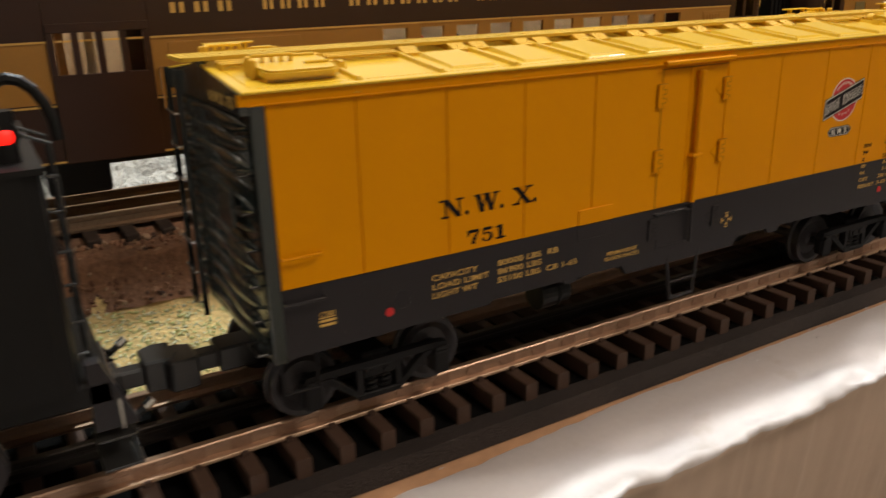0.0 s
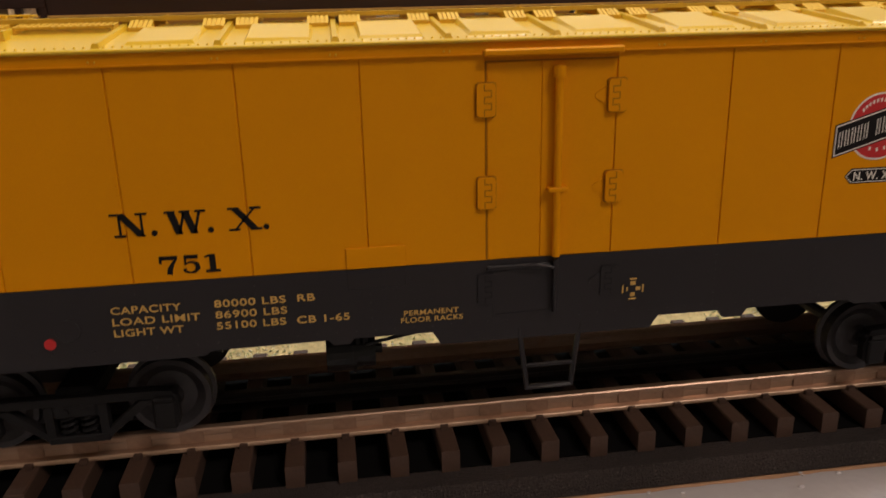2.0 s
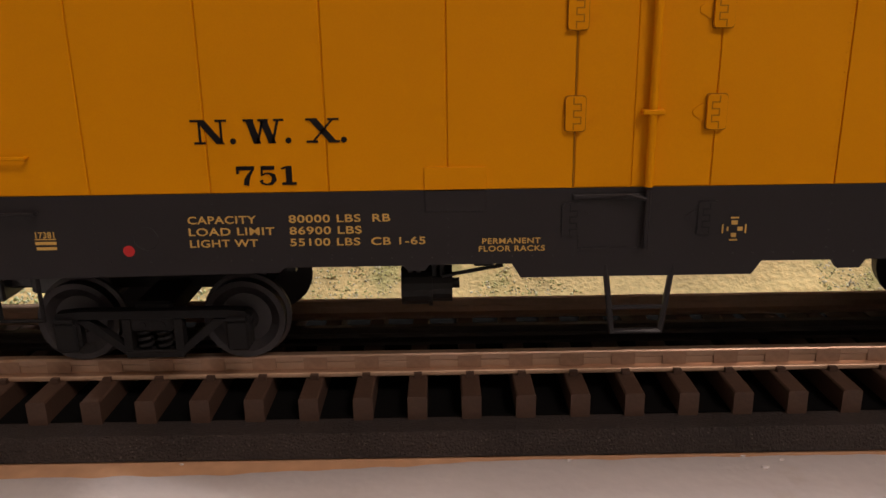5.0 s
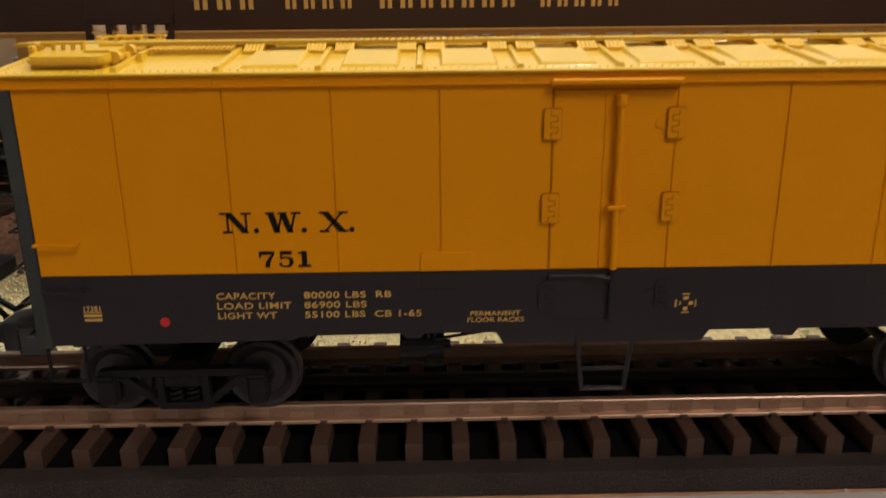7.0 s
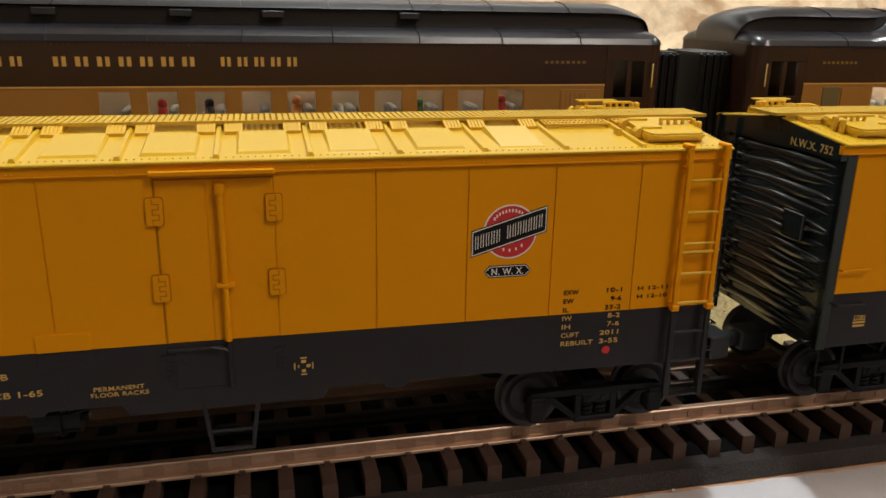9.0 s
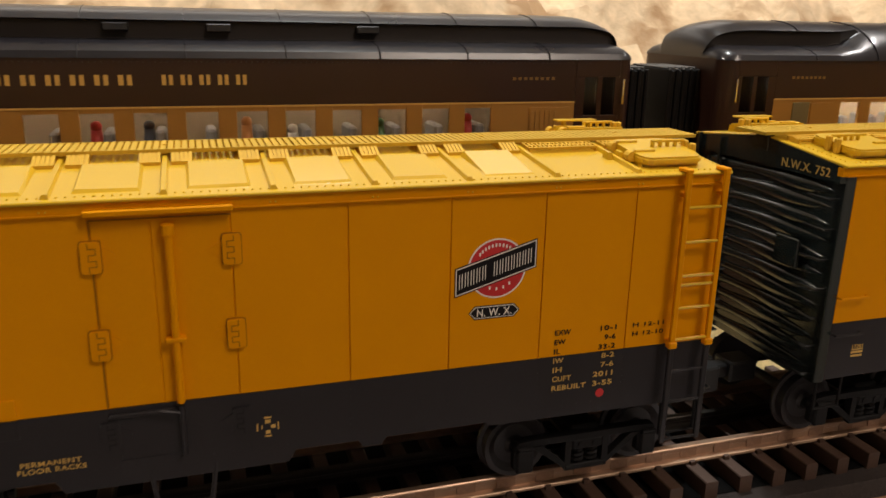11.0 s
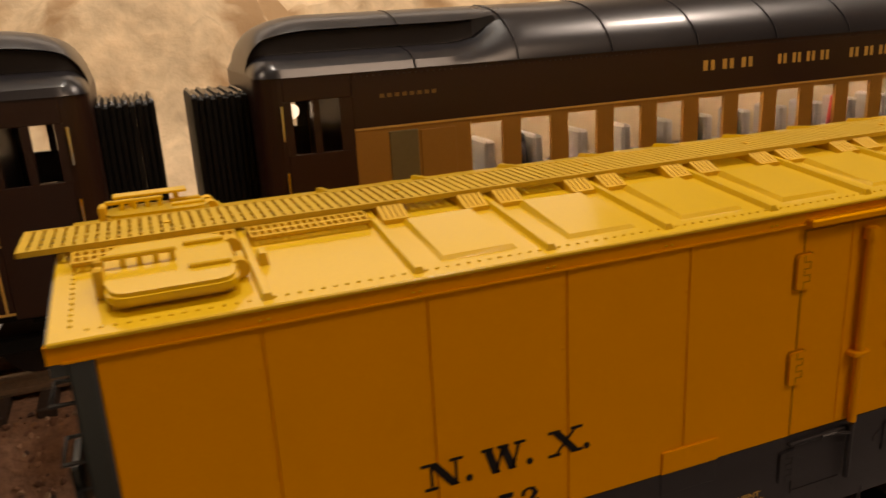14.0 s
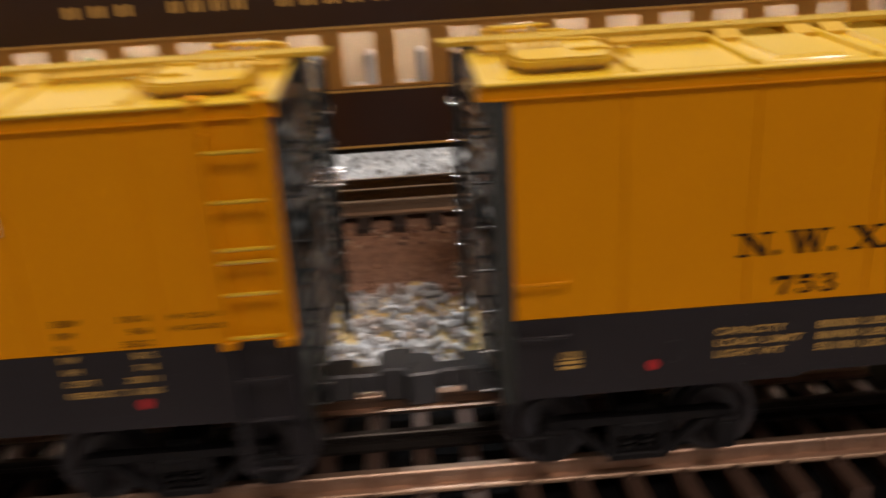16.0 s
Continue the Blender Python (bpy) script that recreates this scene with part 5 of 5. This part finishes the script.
                    box(bm, pa - 0.001, pb + 0.001, ya + 0.0010 + k * 0.002, ya + 0.0060, FLOOR - 0.0040 - k * 0.0050 + 0.0100, FLOOR - 0.0032 - k * 0.0050 + 0.0100 - 0.0100 * 0)
                    part("entry_step", bm, BLACK, v)
    # baggage doors with four lights in the upper half
    for a, b in doors:
        for ya, yb in ((SIDE, SIDE + 0.0014),):
            bm = bmesh.new()
            box(bm, a, b, ya - 0.0008, yb - 0.0002, FLOOR, 0.1145, 0.0002)
            door = part("baggage_door", bm, COACH_DARK, c, "dark brown baggage door with four lights")
            bm = bmesh.new()
            box(bm, a, b, ya - 0.0008, yb - 0.0002, 0.1272, 0.1300, 0.0002)
            part("door_head", bm, COACH_DARK, door)
            w = (b - a - 0.0080) / 4
            for k in range(5):
                x = a + k * (w + 0.0015)
                bm = bmesh.new()
                box(bm, x, x + 0.0020, ya - 0.0008, yb - 0.0002, 0.1145, 0.1272)
                part("mullion", bm, COACH_DARK, door)
            for x0, x1, mat in ((a + 0.0035, a + 0.0060, COACH_TAN), (a + 0.0120, a + 0.0150, INTERIOR), (a + 0.0235, b + 0.001, COACH_DARK)):
                bm = bmesh.new()
                box(bm, x0, x1, ya + 0.012, ya + 0.014, FLOOR + 0.001, 0.1300)
                part("partition", bm, mat, c)
            bm = bmesh.new()
            wire(bm, [(b + 0.002, ya, 0.1150), (b + 0.002, ya - 0.0014, 0.1150), (b + 0.002, ya - 0.0014, 0.1020), (b + 0.002, ya, 0.1020)], 0.0003)
            part("hand_rail", bm, CHROME, c)
    for x in windows:
        bm = bmesh.new()
        box(bm, x - 0.0052, x + 0.0052, SIDE + 0.0008, SIDE + 0.0010, SILL + 0.0008, 0.1230)
        part("pane", bm, GLASS, c).visible_shadow = False
    # ends, diaphragms, floor, interior
    for x, d in ((xa, 1), (xb, -1)):
        bm = bmesh.new()
        r = 0.007
        arc = [(x + d * (r - r * math.sin(a)), r - r * math.cos(a)) for a in [i * math.pi / 16 for i in range(9)]]
        outline = [(px, SIDE + q) for px, q in arc] + [(px, SIDE + CW - q) for px, q in arc[::-1]]
        prism(bm, outline, "z", FLOOR - 0.001, TOPZ + 0.0004)
        part("end_wall", bm, COACH_DARK, c)
        dia = None
        for k in range(9):
            bm = bmesh.new()
            x0 = x - d * (0.0002 + k * 0.0017)
            o = 0.0006 * (k % 2)
            box(bm, min(x0, x0 - d * 0.0016), max(x0, x0 - d * 0.0016), SIDE + 0.0155 + o, SIDE + CW - 0.0155 - o, FLOOR, 0.1360 - o, 0.0003)
            q = part("diaphragm" if dia is None else "fold", bm, RUBBER, dia or c)
            dia = dia or q
            bm = bmesh.new()
            xc = x0 - d * 0.0008
            wire(bm, [(xc, SIDE + 0.0158 + o, 0.1330), (xc, SIDE + 0.0185, 0.1364 - o), (xc, SIDE + CW - 0.0185, 0.1364 - o), (xc, SIDE + CW - 0.0158 - o, 0.1330)], 0.0005, 5)
            part("fold_wire", bm, DARK_METAL, dia)
    bm = bmesh.new()
    box(bm, xa + 0.001, xb - 0.001, SIDE + 0.0012, SIDE + CW - 0.0012, FLOOR - 0.0016, FLOOR + 0.0010)
    part("floor_plate", bm, BLACK, c)
    for x in (xa + 0.0263, xb - 0.0276):
        bm = bmesh.new()
        box(bm, x, x + 0.0013, SIDE + 0.0016, SIDE + CW - 0.0016, FLOOR + 0.001, TOPZ - 0.0005)
        part("bulkhead", bm, COACH_DARK, c)
    bm = bmesh.new()
    box(bm, xa + 0.028, xb - 0.028, SIDE + 0.040, SIDE + 0.0412, FLOOR + 0.001, TOPZ - 0.002)
    part("aisle_wall", bm, INTERIOR, c)
    bm = bmesh.new()
    box(bm, xa + 0.028, xb - 0.028, SIDE + 0.0014, SIDE + 0.041, TOPZ - 0.0022, TOPZ - 0.0012)
    part("inner_ceiling", bm, INTERIOR, c)
    bm = bmesh.new()
    box(bm, xa + 0.030, xb - 0.030, SIDE + 0.0170, SIDE + 0.0190, TOPZ - 0.0034, TOPZ - 0.0024)
    part("interior_lamp_strip", bm, lamp or LAMP_GLOW, c)
    for k, x in enumerate(windows):
        bm = bmesh.new()
        box(bm, x + 0.0010, x + 0.0045, SIDE + 0.0040, SIDE + 0.0180, FLOOR + 0.001, 0.1165, 0.0008)
        box(bm, x - 0.0045, x + 0.0012, SIDE + 0.0040, SIDE + 0.0180, FLOOR + 0.001, 0.1060, 0.0008)
        part("seat", bm, SEAT_GREY, c)
    # underframe, boxes and trucks
    for a, b in zip((xa + d for d in boxes), (xa + boxes[0] + (0.020 if boxes[0] < 0.105 else 0.008), xa + boxes[1] + 0.060, xa + boxes[2] + 0.045)):
        bm = bmesh.new()
        box(bm, a, b, SIDE + 0.010, SIDE + 0.054, 0.0740, FLOOR - 0.001, 0.001)
        part("equipment_box", bm, BLACK, c)
    for cx in (xa + 0.052, xb - 0.052):
        bm = bmesh.new()
        cz = FAR_TOP + 0.0095
        box(bm, cx - 0.034, cx + 0.034, SIDE + 0.0070, SIDE + 0.0105, cz - 0.0008, cz + 0.0040, 0.0008)
        box(bm, cx - 0.008, cx + 0.008, SIDE + 0.0068, SIDE + 0.0570, cz - 0.0050, cz + 0.0090, 0.0008)
        tr = part("truck", bm, BLACK, c)
        for dx in (-0.0270, 0.0, 0.0270):
            for y in (SIDE + 0.0140, SIDE + 0.0470):
                bm = bmesh.new()
                rod(bm, (cx + dx, y, cz), (cx + dx, y + 0.0030, cz), 0.0093, 24)
                part("wheel", bm, WHEEL_METAL, tr)
    if arch:
        coach_roof(c, xa, xb, *arch)
    else:
        roof = coach_roof(c, xa, xb)
        for x in (xa + 0.12, xa + 0.16, xa + 0.205, xa + 0.251, xa + 0.284, xa + 0.336):
            bm = bmesh.new()
            box(bm, x - 0.0040, x + 0.0040, SIDE + 0.0120, SIDE + 0.0150, TOPZ + 0.0082, TOPZ + 0.0108, 0.0003)
            part("roof_vent", bm, COACH_ROOF, roof)
    # company lettering as plain gold blocks, word by word
    start = (xa + xb) / 2 - 0.0755 + text_shift
    for n, wa, wb in ((3, 0.0, 0.158), (4, 0.211, 0.381), (7, 0.429, 0.761), (5, 0.803, 1.0)):
        lw = (wb - wa) * 0.149 / n
        for k in range(n):
            x = start + wa * 0.149 + k * lw
            bm = bmesh.new()
            y0, za, zb = SIDE - 0.00012, 0.1319, 0.1352
            for a, b in ((0.08, 0.30), (0.46, 0.66)):
                box(bm, x + lw * a, x + lw * b, y0, SIDE + 0.0001, za, zb)
            part("gold_bar", bm, GOLD, c)
    bm = bmesh.new()
    k = 0
    while xa + 0.02 + k * 0.0018 < xb - 0.02:
        bmesh.ops.create_icosphere(bm, subdivisions=1, radius=0.00026, matrix=Matrix.Translation((xa + 0.02 + k * 0.0018, SIDE, TOPZ - 0.0012)))
        k += 1
    tagged(part("eave_rivets", bm, COACH_ROOF, c), kind="stuff")
    for x, w in ((xa + 0.034, 0.018), (xb - 0.052, 0.018)):
        for k in range(8):
            bm = bmesh.new()
            box(bm, x + k * w / 8, x + k * w / 8 + w / 14, SIDE - 0.00012, SIDE + 0.0001, 0.1330, 0.1341)
            part("gold_tick", bm, DIM_GOLD, c)
    return c


front_coach = coach(-0.1330, 0.3070, [0.1108 + 0.01635 * k for k in range(-1, 9)] + [-0.1040, -0.0880, -0.0720, -0.0560], [(0.2620, 0.2790), (0.0100, 0.0560)], doors=((-0.0260, 0.0045),), boxes=(0.101, 0.190, 0.300), label="dark brown and tan lit model coach with baggage door")
rear_coach = coach(0.3475, 0.8010, [0.4142 + 0.01655 * k for k in range(22)], [(0.3930, 0.4040)], arch=(0.4130, 0.7300), label="dark brown and tan lit model coach with smooth arched roof", lamp=BRIGHT_GLOW, boxes=(0.106, 0.122, 0.309), text_shift=-0.0065)

bm = bmesh.new()
box(bm, 0.3835, 0.3922, SIDE - 0.0004, SIDE + 0.0004, SILL + 0.0010, BELT - 0.0012, 0.0002)
part("toilet_window", bm, material("frosted_olive_pane", (0.16, 0.13, 0.06), 0.35, vary=0.1, bump=0.05), rear_coach, "frosted olive window pane")
for k in range(6):
    bm = bmesh.new()
    box(bm, 0.2625 + k * 0.0020, 0.2637 + k * 0.0020, SIDE - 0.0006, SIDE + 0.0004, SILL + 0.0030, BELT - 0.0030)
    part("louvre_slat", bm, COACH_TAN, front_coach)
bm = bmesh.new()
bmesh.ops.create_icosphere(bm, subdivisions=2, radius=0.0022, matrix=Matrix.Translation((0.3590, SIDE + 0.0140, 0.1300)))
part("vestibule_lamp", bm, glow("vestibule_lamp_glow", (1.0, 0.84, 0.68), 2.5), rear_coach, "small glowing bulb behind the vestibule window", smooth=True)
# plain rounded figures by the windows, each a single mesh
rng = random.Random(5)
FIG = [material("figure_paint_" + n, c, 0.5, vary=0.1, bump=0.0) for n, c in (("red", (0.5, 0.04, 0.03)), ("blue", (0.08, 0.16, 0.35)), ("green", (0.06, 0.16, 0.06)), ("white", (0.7, 0.68, 0.62)), ("orange", (0.6, 0.25, 0.07)), ("dark", (0.03, 0.03, 0.04)))]
for base in ([0.1108 + 0.01635 * k for k in range(9)], [0.4142 + 0.01655 * k for k in range(22)]):
    for k, x in enumerate(base):
        if rng.random() < 0.25:
            continue
        bm = bmesh.new()
        h = rng.uniform(0.1140, 0.1175)
        px = x - 0.0018 + rng.uniform(-0.0010, 0.0010)
        bmesh.ops.create_cone(bm, cap_ends=True, segments=10, radius1=0.0026, radius2=0.0018, depth=h - 0.1060, matrix=Matrix.Translation((px, SIDE + 0.0085, (h + 0.1060) / 2)))
        bmesh.ops.create_icosphere(bm, subdivisions=2, radius=0.0019, matrix=Matrix.Translation((px, SIDE + 0.0085, h + 0.0012)))
        whole("peg_figure", bm, FIG[(k * 5 + k // 3) % len(FIG)], "small plain painted peg on a coach seat", "figure", group="pegs in the coaches", smooth=True)

# ---- locomotive tender ahead of the boxcars ----
tender = thing("locomotive_tender", "black model locomotive tender with a red marker lamp", "model tender")
TE = -0.0400
bm = bmesh.new()
prism(bm, [(-0.30, 0.0000), (TE - 0.004, 0.0000), (TE - 0.001, 0.0012), (TE, 0.0050), (TE, 0.0590), (TE - 0.001, 0.0628), (TE - 0.004, 0.0640), (-0.30, 0.0640)], "z", 0.0620, 0.1085)
body = part("tank_body", bm, BLACK, tender)
bm = bmesh.new()
prism(bm, [(-0.30, -0.0008), (TE + 0.0002, -0.0008), (TE + 0.0006, 0.0648), (-0.30, 0.0648)], "z", 0.1080, 0.1092)
part("deck_edge", bm, BLACK, tender)
bm = bmesh.new()
box(bm, -0.30, TE + 0.006, 0.0040, 0.0600, 0.0560, 0.0618, 0.0008)
part("frame", bm, BLACK, tender)
bm = bmesh.new()
for y in (0.0085, 0.0185):
    wire(bm, [(TE + 0.0026, y, 0.0520), (TE + 0.0026, y, 0.1120), (TE - 0.004, y, 0.1150), (TE - 0.008, y, 0.1100)], 0.00038)
for k in range(7):
    rod(bm, (TE + 0.0026, 0.0085, 0.0560 + k * 0.0080), (TE + 0.0026, 0.0185, 0.0560 + k * 0.0080), 0.0003, 6)
part("rear_ladder", bm, DARK_METAL, tender, "blackened metal ladder and hand rails")
bm = bmesh.new()
bmesh.ops.create_icosphere(bm, subdivisions=2, radius=0.0022, matrix=Matrix.Translation((-0.0452, 0.0085, 0.1142)))
part("marker_lens", bm, RED_GLOW, tender, "glowing red marker lens", smooth=True)
bm = bmesh.new()
rod(bm, (-0.0452, 0.0095, 0.1090), (-0.0452, 0.0095, 0.1190), 0.0026, 12)
rod(bm, (-0.0452, 0.0105, 0.1145), (-0.0452, 0.0075, 0.1145), 0.0030, 14)
part("marker_lamp", bm, BLACK, tender)
bm = bmesh.new()
pts = [(-0.050 + 0.0075 * (1 - math.cos(a)), 0.018, 0.1110 + 0.0130 * math.sin(a)) for a in [i * math.pi / 10 for i in range(11)]]
wire(bm, pts, 0.0012, 8)
part("hose", bm, BLACK, tender)
bm = bmesh.new()
prism(bm, [(TE + 0.001, 0.050), (TE + 0.010, 0.050), (TE + 0.004, 0.066), (TE + 0.001, 0.066)], "y", 0.004, 0.008)
part("step_bracket", bm, GREY, tender)
for y in (0.022, 0.042):
    bm = bmesh.new()
    pts = [(TE + 0.004 + 0.006 * math.sin(a), y, 0.0560 - 0.010 * math.sin(a) * 0.8) for a in [i * math.pi / 8 for i in range(9)]]
    wire(bm, [(TE, y, 0.0600)] + pts, 0.0008, 6)
    part("brake_hose", bm, BLACK, tender)
bm = bmesh.new()
wire(bm, [(TE + 0.0065, 0.0030, 0.0500), (TE + 0.0065, 0.0045, 0.0575), (TE + 0.0065, 0.0290, 0.0600), (TE + 0.0065, 0.0320, 0.0560)], 0.0004)
part("cut_lever", bm, CHROME, tender, "bright bent uncoupling rod")
for z, y0, y1 in ((0.0415, 0.0010, 0.0200), (0.0475, 0.0030, 0.0150)):
    bm = bmesh.new()
    box(bm, TE + 0.0010, TE + 0.0090, y0, y1, z, z + 0.0006, 0.0001)
    box(bm, TE + 0.0086, TE + 0.0092, y0, y1, z, z + 0.0016, 0.0001)
    part("foot_board", bm, COUPLER_GREY, tender)
for y, dz in ((0.0120, 0.0), (0.0460, 0.002)):
    bm = bmesh.new()
    wire(bm, [(TE + 0.0020, y, 0.0585), (TE + 0.0050, y, 0.0560 + dz), (TE + 0.0062, y, 0.0500 + dz), (TE + 0.0100, y + 0.001, 0.0465 + dz), (TE + 0.0130, y + 0.002, 0.0480 + dz)], 0.0009, 7)
    hose = part("air_hose", bm, BLACK, tender)
    bm = bmesh.new()
    rod(bm, (TE + 0.0126, y + 0.002, 0.0478 + dz), (TE + 0.0146, y + 0.0024, 0.0492 + dz), 0.0013, 8)
    part("hose_coupling", bm, CHROME, hose)
for k, z in enumerate((0.0700, 0.0850, 0.1000)):
    bm = bmesh.new()
    wire(bm, [(TE, 0.0015, z), (TE + 0.0024, 0.0015, z), (TE + 0.0024, 0.0015, z + 0.0070), (TE, 0.0015, z + 0.0070)], 0.00032)
    part("corner_grab_iron", bm, DARK_METAL, tender)
bm = bmesh.new()
box(bm, -0.0680, -0.0500, 0.0200, 0.0440, 0.1088, 0.1128, 0.0012)
rod(bm, (-0.0590, 0.0320, 0.1120), (-0.0590, 0.0320, 0.1140), 0.0060, 18)
part("water_hatch", bm, BLACK, tender)
coupler(tender, TE + 0.004, 1)
for cx in (-0.085,):
    bettendorf_truck(tender, cx)

# ---- the room that closes the place ----
ROOM = ((-2.2, 3.0), (-2.0, 1.75), (-0.95, 1.68))
(rx0, rx1), (ry0, ry1), (rz0, rz1) = ROOM
for name, dims, mat, label in (
    ("floor", (rx0, rx1, ry0, ry1, rz0 - 0.05, rz0), CARPET, "brown carpeted floor of the room"),
    ("ceiling", (rx0, rx1, ry0, ry1, rz1, rz1 + 0.05), CEILING_PAINT, "plain white ceiling of the room"),
    ("wall_north", (rx0, rx1, ry1, ry1 + 0.1, rz0, rz1), WALL_PAINT, "plain cream painted wall behind the layout"),
    ("wall_south", (rx0, rx1, ry0 - 0.1, ry0, rz0, rz1), WALL_PAINT, "plain cream painted wall"),
    ("wall_east", (rx1, rx1 + 0.1, ry0, ry1, rz0, rz1), WALL_PAINT, "plain cream painted wall"),
    ("wall_west", (rx0 - 0.1, rx0, ry0, ry1, rz0, rz1), WALL_PAINT, "plain cream painted wall"),
):
    bm = bmesh.new()
    box(bm, *dims)
    whole(name, bm, mat, label, name.split("_")[0], kind="structure")
for x in (-0.7, 1.3):
    for y in (0.0, 1.1):
        bm = bmesh.new()
        box(bm, x - 0.03, x + 0.03, y - 0.0, y + 0.06, rz0, TABLE - 0.0204)
        whole("layout_leg", bm, WOOD, "square wooden leg under the layout board", "leg", kind="structure")
